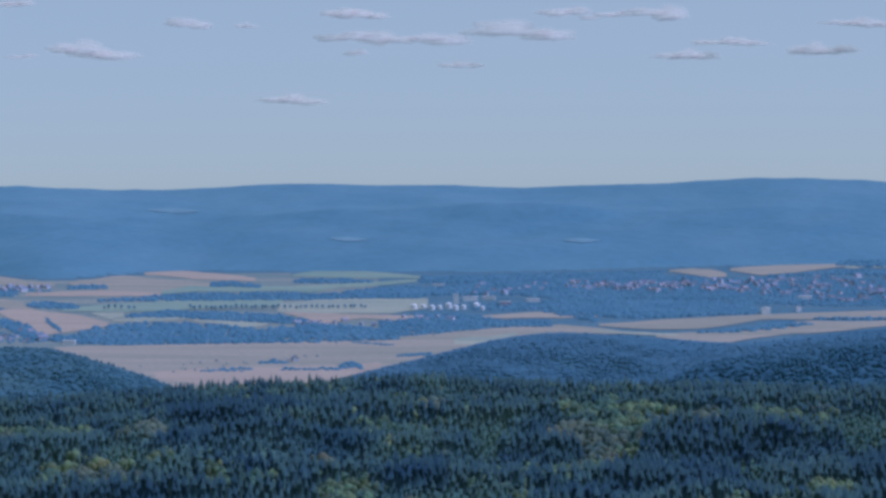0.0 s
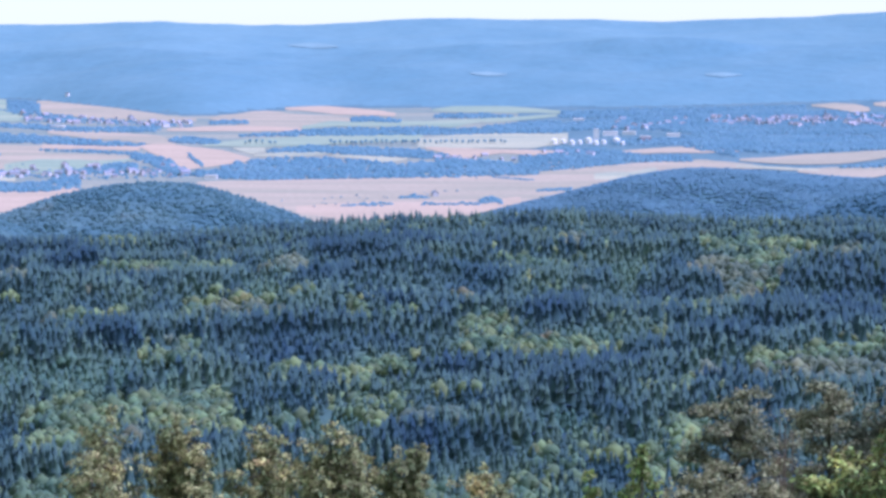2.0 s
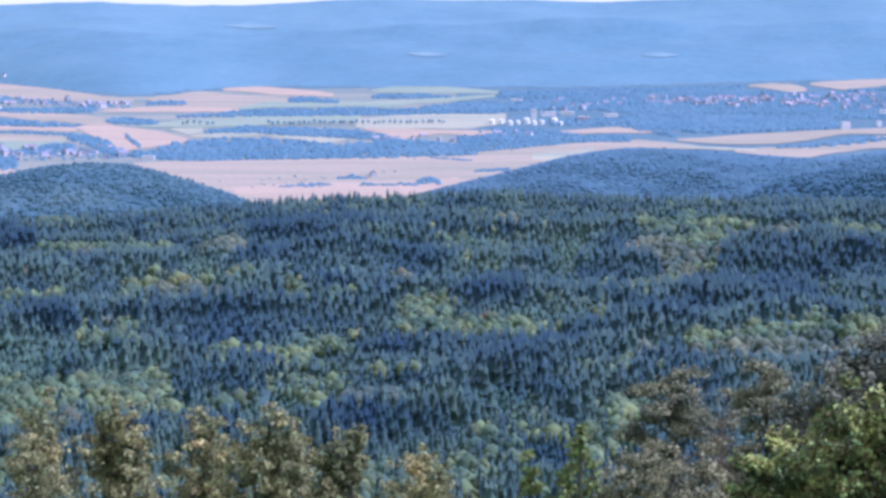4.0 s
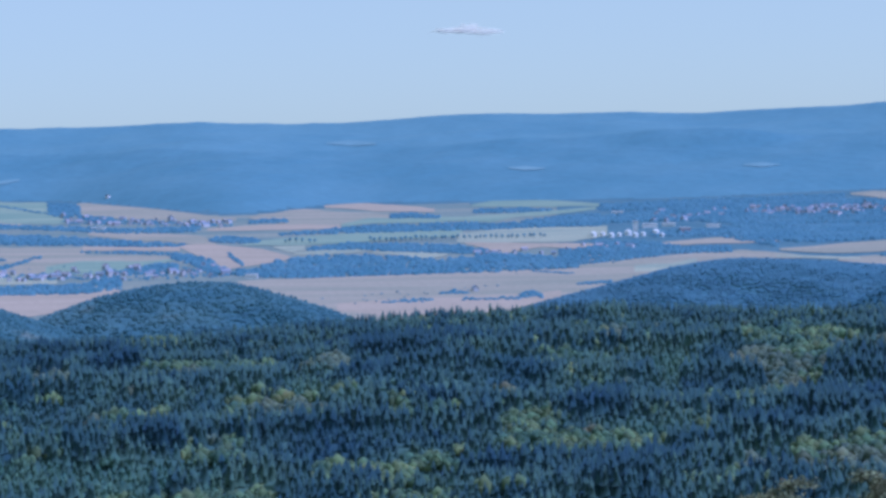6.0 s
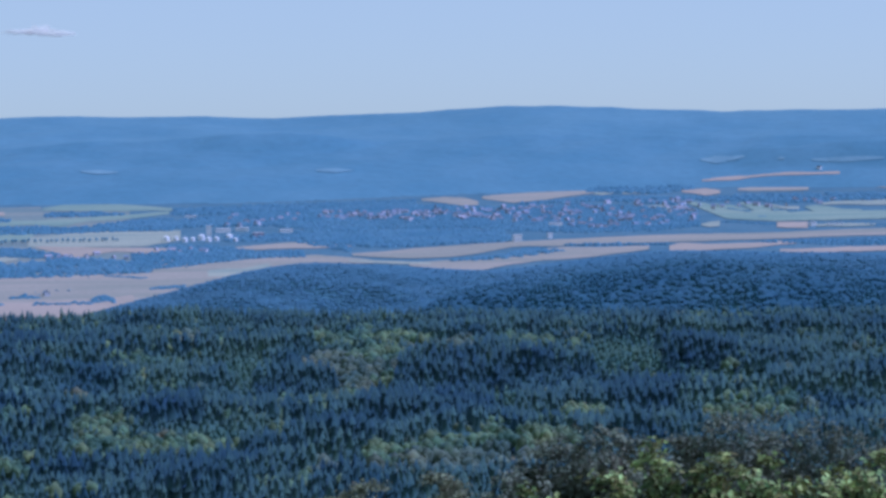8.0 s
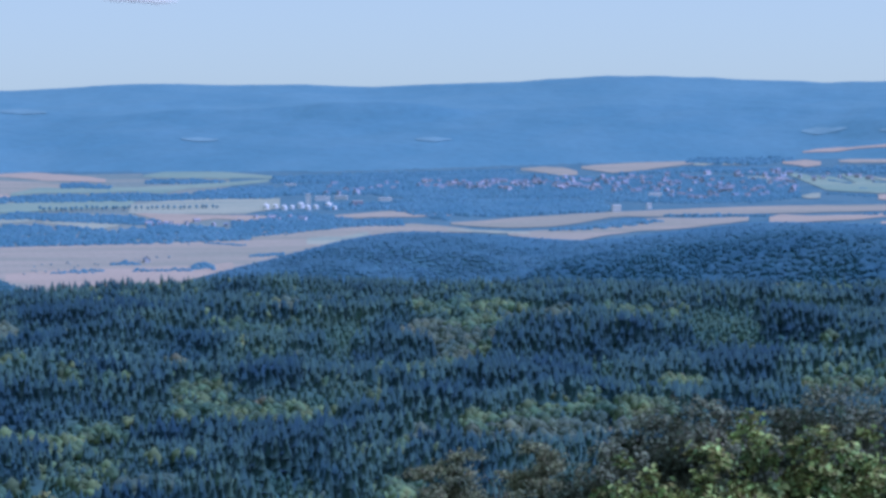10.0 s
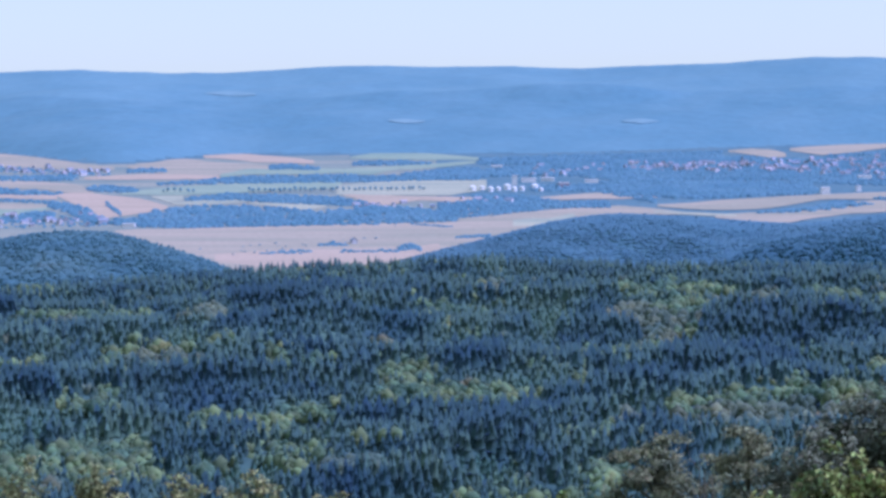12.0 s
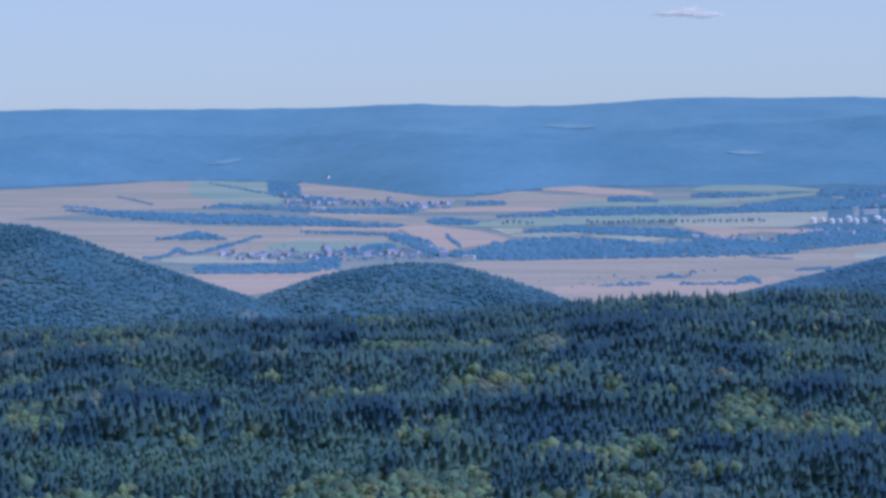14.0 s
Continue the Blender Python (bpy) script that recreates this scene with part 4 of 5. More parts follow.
wood((13.10, -1.98, -2.02), (13.80, -1.97, -2.02), scale=0.4, sparse=1.0)
wood((12.80, -2.12, -2.15), (12.95, -2.12, -2.15), scale=0.4, sparse=0.8)
wood((12.80, -2.66, -2.74), (13.60, -2.62, -2.76), (14.60, -2.62, -2.80), (15.80, -2.58, -2.78), (17.80, -2.54, -2.80), scale=0.7, sparse=1.0)
wood((14.80, -2.25, -2.30), (16.00, -2.38, -2.42), (17.80, -2.37, -2.41), scale=0.5, sparse=1.0)
wood((16.40, -2.00, -2.10), (17.00, -1.90, -2.12), (17.80, -1.88, -2.14), scale=0.7, sparse=1.0)
wood((2.53, -1.83, -1.96), (3.81, -1.80, -2.34), (5.73, -1.77, -2.36), (6.62, -1.95, -2.33), scale=0.55, sparse=0.8)
wood((5.69, -1.83, -2.14), (6.59, -1.82, -2.41), (8.52, -1.77, -2.49), (10.43, -1.87, -2.46), (11.45, -2.03, -2.34), scale=0.55, sparse=0.8)
wood((-0.5, -1.80, -1.98), (1.0, -1.74, -2.00), (3.0, -1.70, -2.00), (5.0, -1.66, -1.95), scale=0.80)
wood((-13.00, -1.49, -1.79), (-12.69, -1.50, -1.88), (-12.31, -1.54, -1.81), scale=0.80)
wood((-0.63, -2.62, -2.83), (0.40, -2.63, -2.96), (1.42, -2.79, -2.99), (2.45, -2.77, -2.98), scale=0.80, sparse=1.00)
wood((0.66, -2.42, -2.60), (1.94, -2.39, -2.60), (3.49, -2.47, -2.88), scale=0.80, sparse=1.00)
wood((-1.40, -2.79, -3.18), (-0.89, -2.74, -3.21), (0.39, -2.83, -3.08), (0.91, -2.89, -3.04), scale=0.80, sparse=1.00)
wood((-14.20, -3.08, -3.24), (-12.60, -3.05, -3.28), (-11.00, -3.03, -3.32), (-9.00, -3.00, -3.30), scale=0.45, sparse=2.6)
wood((-12.70, -1.84, -2.00), (-11.50, -1.88, -2.06), (-10.20, -1.96, -2.10), (-8.90, -2.02, -2.16), scale=0.45, sparse=2.4)


# ---- clouds ----
CLOUD_SEED = [500]


def cloud(az, el, wide, high):
    """A small fair-weather cloud far off: a row of thin billowing heaps, denser towards the core of each."""
    CLOUD_SEED[0] += 1
    g = np.random.default_rng(CLOUD_SEED[0])
    r = 4935.0
    w, h = r * radians(wide), r * radians(high)
    nu, nv = 30, 12
    u, q = np.meshgrid(np.linspace(0, math.tau, nu, endpoint=False), np.linspace(-math.pi / 2, math.pi / 2, nv))
    d = np.stack([np.cos(q) * np.cos(u), np.cos(q) * np.sin(u), np.sin(q)], -1)
    ix = np.arange(nu * nv).reshape(nv, nu)
    nxt = np.roll(ix, -1, axis=1)
    quads = np.stack([ix[:-1], nxt[:-1], nxt[1:], ix[1:]], -1).reshape(-1, 4)
    heaps = max(2, min(6, int(round(w / h / 1.6))))
    tilt = g.uniform(-0.25, 0.25) * h
    vs, fs, ls = [], [], []
    for k in range(heaps):
        f = (k + 0.5) / heaps - 0.5
        long, tall = w / heaps * g.uniform(0.55, 0.95), h * g.uniform(0.3, 0.62) * (1.15 - abs(f))
        at = np.array([f * w * 0.86, g.uniform(-0.4, 0.4) * h, 2 * f * tilt + g.uniform(-0.1, 0.1) * h])
        swell = 1 + 0.32 * waves(d[..., 0] * 40, d[..., 2] * 40, 55, CLOUD_SEED[0] * 7 + k, 3)
        for grow in (1.0, 0.68):
            v = d * (long, tall, 1) * swell[..., None] * grow
            v[..., 2] = np.where(d[..., 2] > 0, v[..., 2] * tall, v[..., 2] * tall * 0.45)
            fs.append(quads + nu * nv * len(vs))
            vs.append((v + at).reshape(-1, 3))
            # normals turned up, so sides and underside shade brighter
            ls.append((d * (0.5, 0.5, 0.5) + (0, 0, 0.9)).reshape(-1, 3))
    lean = np.concatenate(ls)
    ob = new("cloud", mesh_of("cloud", np.concatenate(vs), None, CLOUD, np.concatenate(fs), flat=False, leaning=lean / np.linalg.norm(lean, axis=1, keepdims=True)))
    a, e = radians(az), radians(el)
    ob.matrix_world = Matrix.Translation((r * math.sin(a), r * math.cos(a), EYE_Z + r * math.tan(e))) @ Matrix.Rotation(-a, 4, "Z")
    return tagged(ob, "small white fair-weather cloud low over the ridge", "cloud", group="clouds over the ridge", kind="structure")


cloud(-9.67, 4.30, 0.90, 0.21)
cloud(-5.76, 3.87, 1.08, 0.28)
cloud(-4.48, 3.84, 0.57, 0.13)
cloud(-8.04, 3.21, 1.93, 0.39)
cloud(-9.49, 3.12, 0.64, 0.18)
cloud(-2.04, 4.10, 1.60, 0.28)
cloud(-1.21, 3.57, 3.74, 0.34)
cloud(-1.98, 3.25, 0.52, 0.15)
cloud(1.94, 3.67, 2.06, 0.59)
cloud(2.78, 4.18, 1.16, 0.36)
cloud(3.67, 4.07, 1.16, 0.23)
cloud(4.89, 4.13, 1.29, 0.41)
cloud(6.48, 3.47, 1.80, 0.23)
cloud(5.53, 3.16, 1.42, 0.26)
cloud(8.57, 3.26, 1.68, 0.28)
cloud(9.38, 3.84, 1.68, 0.28)
cloud(0.44, 2.96, 1.08, 0.21)
cloud(-3.46, 2.16, 1.42, 0.26)
# ---- building blocks for single things ----
def part(name, bm, material, parent, label=""):
    """Links a bmesh as one mesh object under a thing or a part."""
    me = bpy.data.meshes.new(name)
    bm.to_mesh(me)
    bm.free()
    return part_mesh(name, me, material, parent, label)


def part_mesh(name, me, material, parent, label=""):
    if material:
        me.materials.append(material)
    ob = new(name, me)
    ob.parent = parent
    return tagged(ob, label)


def thing(name, label, category, group=""):
    ob = new(name)
    ob.empty_display_size = 0.5
    return tagged(ob, label, category, group)


def tube(bm, path, radii, sides=7):
    """A tapered round bar along a path."""
    rings = []
    for i, p in enumerate(path):
        p = Vector(p)
        way = (Vector(path[min(i + 1, len(path) - 1)]) - Vector(path[max(i - 1, 0)])).normalized()
        side = way.orthogonal().normalized()
        other = way.cross(side)
        rings.append([bm.verts.new(p + float(radii[i]) * (math.cos(q) * side + math.sin(q) * other)) for q in (math.tau * k / sides for k in range(sides))])
    for a, b in zip(rings, rings[1:]):
        for k in range(sides):
            bm.faces.new((a[k], a[(k + 1) % sides], b[(k + 1) % sides], b[k]))
    bm.faces.new(rings[-1])
    bm.faces.new(rings[0][::-1])


def box(bm, size, at=(0, 0, 0)):
    m = Matrix.Translation(at) @ Matrix.Diagonal((*size, 1))
    return bmesh.ops.create_cube(bm, size=1, matrix=m)["verts"]


def leaf_mesh(name, centre, out, size, g, long=1.5, droop=0.3):
    """Many folded leaves round the given points, turned mostly outwards."""
    n = len(centre)
    nrm = out + g.normal(0, 0.7, (n, 3)) + (0, 0, 0.35)
    nrm /= np.linalg.norm(nrm, axis=1, keepdims=True)
    way = g.normal(0, 1, (n, 3)) - (0, 0, droop)
    way -= (way * nrm).sum(1, keepdims=True) * nrm
    way /= np.linalg.norm(way, axis=1, keepdims=True)
    side = np.cross(nrm, way)
    s = size * g.uniform(0.6, 1.3, (n, 1))
    base, tip = centre - way * s * long / 2, centre + way * s * long / 2
    left, right = centre + side * s * 0.5 + nrm * s * 0.16, centre - side * s * 0.5 + nrm * s * 0.16
    co = np.stack([base, right, tip, left], 1).reshape(-1, 3)
    i = np.arange(n)[:, None] * 4
    tri = np.concatenate([i + (0, 1, 2), i + (0, 2, 3)], 1).reshape(-1, 3)
    me = mesh_of(name, co, tri, [])
    return me


def gaze(az, el, r):
    """The point in that direction, r metres away over the plan."""
    a = radians(az)
    return np.array([r * math.sin(a), r * math.cos(a), EYE_Z + r * math.tan(radians(el))])


BARK = mat("bark", (0.038, 0.042, 0.028), (0.084, 0.090, 0.058), 0.4, fine=0.4, bump=0.02)
BIRCH_LEAF = mat("dry_birch_leaves", (0.150, 0.180, 0.080), (0.400, 0.385, 0.165), 0.8, fine=0.3, island=0.65, third=(0.520, 0.430, 0.190), gloss=0.15, rough=0.65, through=0.3)
OAK_LEAF = mat("green_oak_leaves", (0.104, 0.148, 0.058), (0.400, 0.425, 0.130), 0.6, fine=0.25, island=0.8, third=(0.600, 0.560, 0.120), gloss=0.12, rough=0.65, through=0.25)
DARK_LEAF = mat("dull_brown_green_leaves", (0.090, 0.116, 0.084), (0.215, 0.232, 0.150), 1.2, fine=0.25, island=0.5, third=(0.262, 0.220, 0.154), gloss=0.12, rough=0.6, through=0.25)
BRIGHT_LEAF = mat("yellow_green_leaves", (0.122, 0.186, 0.046), (0.243, 0.301, 0.072), 0.8, fine=0.25, island=0.5, gloss=0.4, rough=0.55, through=0.35)
BROWN_LEAF = mat("withered_brown_leaves", (0.161, 0.179, 0.096), (0.292, 0.294, 0.153), 0.9, fine=0.25, island=0.45, through=0.2)
PINE_NEEDLE = mat("pine_needles", (0.112, 0.136, 0.092), (0.310, 0.322, 0.180), 0.6, fine=0.25, island=0.5, third=(0.400, 0.330, 0.190), gloss=0.12, through=0.3)


def leafy_tree(name, label, leaf_mat, bark, r, lobes, leaf, per_lobe, seed, fill=6, ragged=0.35, bunch=34, droop=0.3, long=1.5):
    """A tree in front of the lookout: a trunk with limbs to each lobe of its crown, and the leaves. lobes: degrees right, top, width."""
    g = np.random.default_rng(seed)
    mid = sum(l[0] for l in lobes) / len(lobes)
    base = place(np.array([mid]), np.array([r]))[0]
    tops = [gaze(a, e, r + g.uniform(-0.6, 0.6)) for a, e, w in lobes]
    peak = max(t[2] for t in tops) - base[2]
    tree = thing(name, label, "tree", "trees below the lookout")
    tree.location = base
    centres, outs, balls = [], [], []
    for t, (a, e, w) in zip(tops, lobes):
        rad = r * radians(w) / 2 * 1.15
        tall = rad * 1.5
        balls.append((t - base - (0, 0, tall), rad, tall, per_lobe))
        for k in (1, 2):
            off = g.uniform(-0.6, 0.6, 2) * rad
            balls.append((t - base - (off[0], off[1], tall * (1 + 1.25 * k)), rad * (1.05 + 0.1 * k), tall, per_lobe))
    spread = max(1.2, r * radians(max(l[0] for l in lobes) - min(l[0] for l in lobes)) / 2)
    for _ in range(fill):
        q = g.uniform(0, math.tau)
        d = spread * g.uniform(0.3, 1.0)
        balls.append((np.array([d * math.cos(q), d * math.sin(q), peak * g.uniform(0.55, 0.86)]), g.uniform(0.7, 1.1) * max(0.9, spread * 0.45), g.uniform(0.8, 1.2), per_lobe // 2))
    wood = bmesh.new()
    stem_top = np.array([0, 0, peak * 0.72])
    lean = g.uniform(-0.25, 0.25, 2)
    stem = [(0, 0, -0.6), (lean[0] * 0.3, lean[1] * 0.3, peak * 0.3), (lean[0], lean[1], peak * 0.55), tuple(stem_top)]
    thick = 0.010 * peak + 0.03
    tube(wood, stem, [thick * 1.25, thick, thick * 0.7, thick * 0.35])
    for c, rad, tall, count in balls:
        start = np.array([lean[0], lean[1], peak * g.uniform(0.42, 0.66)])
        bend = start * 0.45 + c * 0.55 + (0, 0, -0.25 * rad)
        tube(wood, [tuple(start), tuple(bend), tuple(c + (0, 0, tall * 0.5))], [thick * 0.35, thick * 0.22, 0.012], 5)
        clumps = max(6, count // bunch)
        d = g.normal(0, 1, (clumps, 3))
        d /= np.linalg.norm(d, axis=1, keepdims=True)
        reach = g.uniform(0.3, 1.0 + ragged, (clumps, 1)) ** 0.75
        cc = c + d * reach * (rad, rad, tall)
        for k in range(0, clumps, 3):
            tube(wood, [tuple(c), tuple((c + cc[k]) / 2 + (0, 0, 0.05)), tuple(cc[k])], [0.014, 0.009, 0.004], 3)
        pick = g.integers(0, clumps, count)
        pts = cc[pick] + g.normal(0, 0.10 * rad + leaf * 0.5, (count, 3)) * (1, 1, 0.7)
        centres.append(pts)
        outs.append((pts - c) / rad)
    part("trunk", wood, bark, tree)
    part_mesh("crown", leaf_mesh("crown", np.concatenate(centres), np.concatenate(outs), leaf, g, long, droop), leaf_mat, tree)
    return tree


def pine_tree(name, label, az, el, r, width, seed, boughs=46):
    """A pine with flat tufted boughs, seen against the forest."""
    g = np.random.default_rng(seed)
    base = place(np.array([az]), np.array([r]))[0]
    top = gaze(az, el, r) - base
    tree = thing(name, label, "tree", "trees below the lookout")
    tree.location = base
    wood = bmesh.new()
    tube(wood, [(0, 0, -0.6), (0.1, 0, top[2] * 0.4), (0.05, 0.1, top[2] * 0.75), (0, 0, top[2] - 0.1)], [0.22, 0.17, 0.09, 0.015])
    half = r * radians(width) / 2
    pts, outs = [], []
    for b in range(boughs):
        down = 0.08 + 4.6 * ((b + g.uniform(0, 1)) / boughs) ** 0.8
        h = top[2] - down
        q = b * 2.4 + g.uniform(-0.6, 0.6)
        L = half * min(1.1, 0.12 + 0.42 * down) * g.uniform(0.45, 1.35)
        tip = np.array([L * math.cos(q), L * math.sin(q), h + g.uniform(0.0, 0.75) * L])
        tube(wood, [(0, 0, h - 0.15), tuple(tip * (0.55, 0.55, 1) - (0, 0, 0.14)), tuple(tip)], [0.05, 0.032, 0.012], 4)
        for _ in range(6):
            f = g.uniform(0.5, 1.12)
            c = np.array([tip[0] * f, tip[1] * f, h + (tip[2] - h) * f + 0.05]) + g.normal(0, 1, 3) * (0.13, 0.13, 0.05)
            p = c + g.normal(0, 1, (56, 3)) * (0.14, 0.14, 0.06)
            pts.append(p)
            outs.append((p - c) * 3 + (0, 0, 0.4))
    part("trunk", wood, BARK, tree)
    part_mesh("crown", leaf_mesh("crown", np.concatenate(pts), np.concatenate(outs), 0.062, g, long=2.0, droop=-0.3), PINE_NEEDLE, tree)
    return tree


def bare_tree(az, el, r, seed):
    """A dead young tree: reddish bare stems and twigs."""
    g = np.random.default_rng(seed)
    base = place(np.array([az]), np.array([r]))[0]
    top = gaze(az, el, r)[2] - base[2]
    tree = thing("dead_tree", "leafless reddish young tree with thin bare twigs", "tree", "trees below the lookout")
    tree.location = base
    bm = bmesh.new()
    for s in range(4):
        x, y = g.uniform(-0.35, 0.35, 2)
        h = top * g.uniform(0.93, 1.0)
        tube(bm, [(x * 0.2, y * 0.2, -0.5), (x * 0.6, y * 0.6, h * 0.6), (x, y, h)], [0.06, 0.035, 0.006], 5)
        for _ in range(22):
            f = g.uniform(0.78, 0.99)
            q, L = g.uniform(0, math.tau), g.uniform(0.15, 0.5)
            p = Vector((x * f, y * f, h * f))
            tube(bm, [p, p + Vector((L * 0.5 * math.cos(q), L * 0.5 * math.sin(q), L * 0.5)), p + Vector((L * 0.7 * math.cos(q), L * 0.7 * math.sin(q), L * 1.1))], [0.011, 0.007, 0.003], 3)
    part("trunk", bm, mat("red_twig_bark", (0.075, 0.060, 0.042), (0.14, 0.115, 0.080), 0.5, fine=0.3), tree)


# ---- trees below the lookout ----
BIRCH = "birch crown with thinning olive and tan leaves"
leafy_tree("birch_tree", "slender " + BIRCH, BIRCH_LEAF, BARK, 55, [(-10.95, -8.58, 0.80), (-10.75, -9.3, 1.15), (-11.25, -9.5, 1.0), (-10.9, -10.1, 1.3)], 0.052, 1170, 41, droop=1.6, long=2.2)
leafy_tree("birch_tree", "two-tipped " + BIRCH, BIRCH_LEAF, BARK, 57, [(-9.40, -8.72, 0.50), (-8.95, -8.95, 0.62), (-9.15, -9.5, 0.8), (-9.6, -10.1, 1.2), (-8.6, -10.2, 1.0)], 0.052, 1040, 42, droop=1.6, long=2.2)
leafy_tree("birch_tree", "sparse " + BIRCH, BIRCH_LEAF, BARK, 58, [(-7.29, -8.80, 0.62), (-7.6, -9.4, 0.9), (-6.85, -9.3, 0.85), (-7.2, -10.1, 1.3)], 0.052, 806, 43, droop=1.6, long=2.2)
leafy_tree("birch_tree", "rounded " + BIRCH, BIRCH_LEAF, BARK, 54, [(-5.80, -8.98, 0.75), (-5.35, -9.2, 0.8), (-6.25, -9.4, 0.95), (-5.6, -10.0, 1.5)], 0.052, 1235, 44, droop=1.6, long=2.2)
leafy_tree("birch_tree", "spire-tipped " + BIRCH, BIRCH_LEAF, BARK, 56, [(-3.82, -9.38, 0.34), (-4.4, -9.5, 0.75), (-4.9, -9.65, 1.0), (-3.95, -9.85, 0.8), (-4.4, -10.2, 1.4)], 0.052, 1040, 45, droop=1.6, long=2.2)
leafy_tree("birch_tree", "low " + BIRCH, BIRCH_LEAF, BARK, 53, [(-2.25, -9.92, 0.6), (-1.9, -10.2, 0.8), (-2.75, -10.35, 0.9)], 0.052, 1040, 46, droop=1.6, long=2.2)
leafy_tree("young_tree", "thin sapling with bright yellow-green leaves", BRIGHT_LEAF, BARK, 47, [(0.18, -10.05, 0.25), (0.25, -10.5, 0.4)], 0.08, 80, 47, fill=1)
leafy_tree("young_tree", "narrow sapling with bright yellow-green leaves", BRIGHT_LEAF, BARK, 47, [(1.38, -9.42, 0.18), (1.30, -9.8, 0.35), (1.05, -10.2, 0.4), (1.65, -10.1, 0.35)], 0.08, 70, 48, fill=1)
leafy_tree("bush", "tall bush with withered brown-green leaves", BROWN_LEAF, BARK, 50, [(2.2, -9.95, 0.9), (2.85, -9.72, 1.0), (3.5, -9.85, 1.0), (4.2, -9.95, 0.9), (1.9, -10.5, 0.9)], 0.055, 700, 49, fill=4)
pine_tree("pine_tree", "dark pine with layered tufted boughs", 3.48, -8.24, 60, 2.9, 50, 44)
pine_tree("pine_tree", "thin open pine with drooping boughs", 5.62, -7.95, 64, 2.3, 51, 34)
bare_tree(4.72, -8.45, 57, 52)
leafy_tree("oak_tree", "young oak with bright green sunlit leaves", OAK_LEAF, BARK, 46, [(5.35, -9.92, 0.9), (6.1, -9.72, 1.1), (6.9, -9.3, 1.1), (6.3, -10.4, 1.5)], 0.095, 1100, 53, fill=3, ragged=0.5, bunch=60)
leafy_tree("oak_tree", "broad oak with green sunlit leaf clusters", OAK_LEAF, BARK, 45, [(7.6, -8.35, 1.1), (8.3, -8.6, 1.4), (9.3, -8.25, 1.3), (10.65, -7.55, 1.2), (11.1, -8.3, 1.6), (11.9, -7.78, 1.3), (12.9, -7.65, 1.4), (13.9, -7.9, 1.5), (15.0, -7.7, 1.5), (8.0, -9.4, 1.7), (9.6, -9.3, 1.8), (11.3, -9.2, 1.8), (13.0, -9.0, 1.8), (14.6, -8.9, 1.8)], 0.095, 1350, 54, fill=6, ragged=0.5, bunch=60)
leafy_tree("dark_oak_tree", "young oak with dull grey-green foliage", DARK_LEAF, BARK, 58, [(6.35, -8.55, 0.8), (6.95, -8.02, 0.9), (7.35, -8.1, 0.9), (6.3, -9.2, 1.1), (7.0, -9.0, 1.2)], 0.075, 900, 57, fill=3, ragged=0.5)
leafy_tree("dark_oak_tree", "oak with dense dull brown-green foliage", DARK_LEAF, BARK, 62, [(7.55, -7.72, 0.9), (8.2, -7.32, 1.2), (8.9, -7.08, 1.3), (9.7, -7.2, 1.2), (10.35, -7.42, 1.0), (8.5, -8.0, 1.6), (9.6, -8.0, 1.6)], 0.085, 2500, 55)
leafy_tree("dark_oak_tree", "tall oak with dense dull brown-green foliage", DARK_LEAF, BARK, 67, [(11.2, -7.1, 1.0), (11.9, -6.82, 1.2), (12.6, -6.62, 1.4), (13.5, -6.7, 1.4), (14.4, -6.9, 1.4), (15.5, -6.95, 1.5), (12.2, -7.6, 1.7), (13.8, -7.6, 1.7)], 0.085, 2500, 56)

# ---- single trees of the forest's near edge ----
def turned_up(v):
    """Shading normals of a crown of size 1: outwards and up, so its flanks shade brighter."""
    lean = v * 2.0 + (0, 0, 0.8)
    return lean / np.linalg.norm(lean, axis=1, keepdims=True)


def spruce_thing():
    g = np.random.default_rng(61)
    tree = thing("spruce_tree", "tall dark green spruce in the dense plateau forest", "tree", "nearest forest trees")
    v, f, lift = spruce_shape(g, 9, 6, 0.7)
    bm = bmesh.new()
    tube(bm, [(0, 0, -0.03), (0, 0, 0.5), (0, 0, 0.97)], [0.045, 0.03, 0.006], 6)
    part("trunk", bm, BARK, tree)
    part_mesh("crown", mesh_of("crown", v, f, [], flat=False, leaning=turned_up(v * (1, 1, 0) + np.outer(lift, (0, 0, 0.3)) - (0, 0, 0.3))), SPRUCE, tree)
    return tree


def broadleaf_thing():
    g = np.random.default_rng(62)
    tree = thing("broadleaf_tree", "round-crowned green broad-leaved tree in the plateau forest", "tree", "nearest forest trees")
    v, f = canopy_shape(g, 10, 120)
    bm = bmesh.new()
    tube(bm, [(0, 0, -0.03), (0, 0, 0.4), (0.02, 0, 0.75)], [0.03, 0.022, 0.01], 6)
    part("trunk", bm, BARK, tree)
    part_mesh("crown", mesh_of("crown", v, f, [], flat=False), LEAVES, tree)
    return tree


def stand_up(first, spots, sizes, widths, seed):
    """Copies of a thing at the places, turned at random, and the first one among them."""
    g = np.random.default_rng(seed)
    for i, (p, h, w) in enumerate(zip(spots, sizes, widths)):
        m = Matrix.Translation(p) @ Matrix.Rotation(g.uniform(0, math.tau), 4, "Z") @ Matrix.Diagonal((w, w, h, 1))
        if i == 0:
            own = m
        else:
            copy_thing(first, m)
    first.matrix_basis = own


for kind, make in ((False, spruce_thing), (True, broadleaf_thing)):
    rows = [n for n in NEAR_TREES if n[0] == kind]
    if rows:
        stand_up(make(), [n[1] for n in rows], [n[2] for n in rows], [n[3] for n in rows], 63)

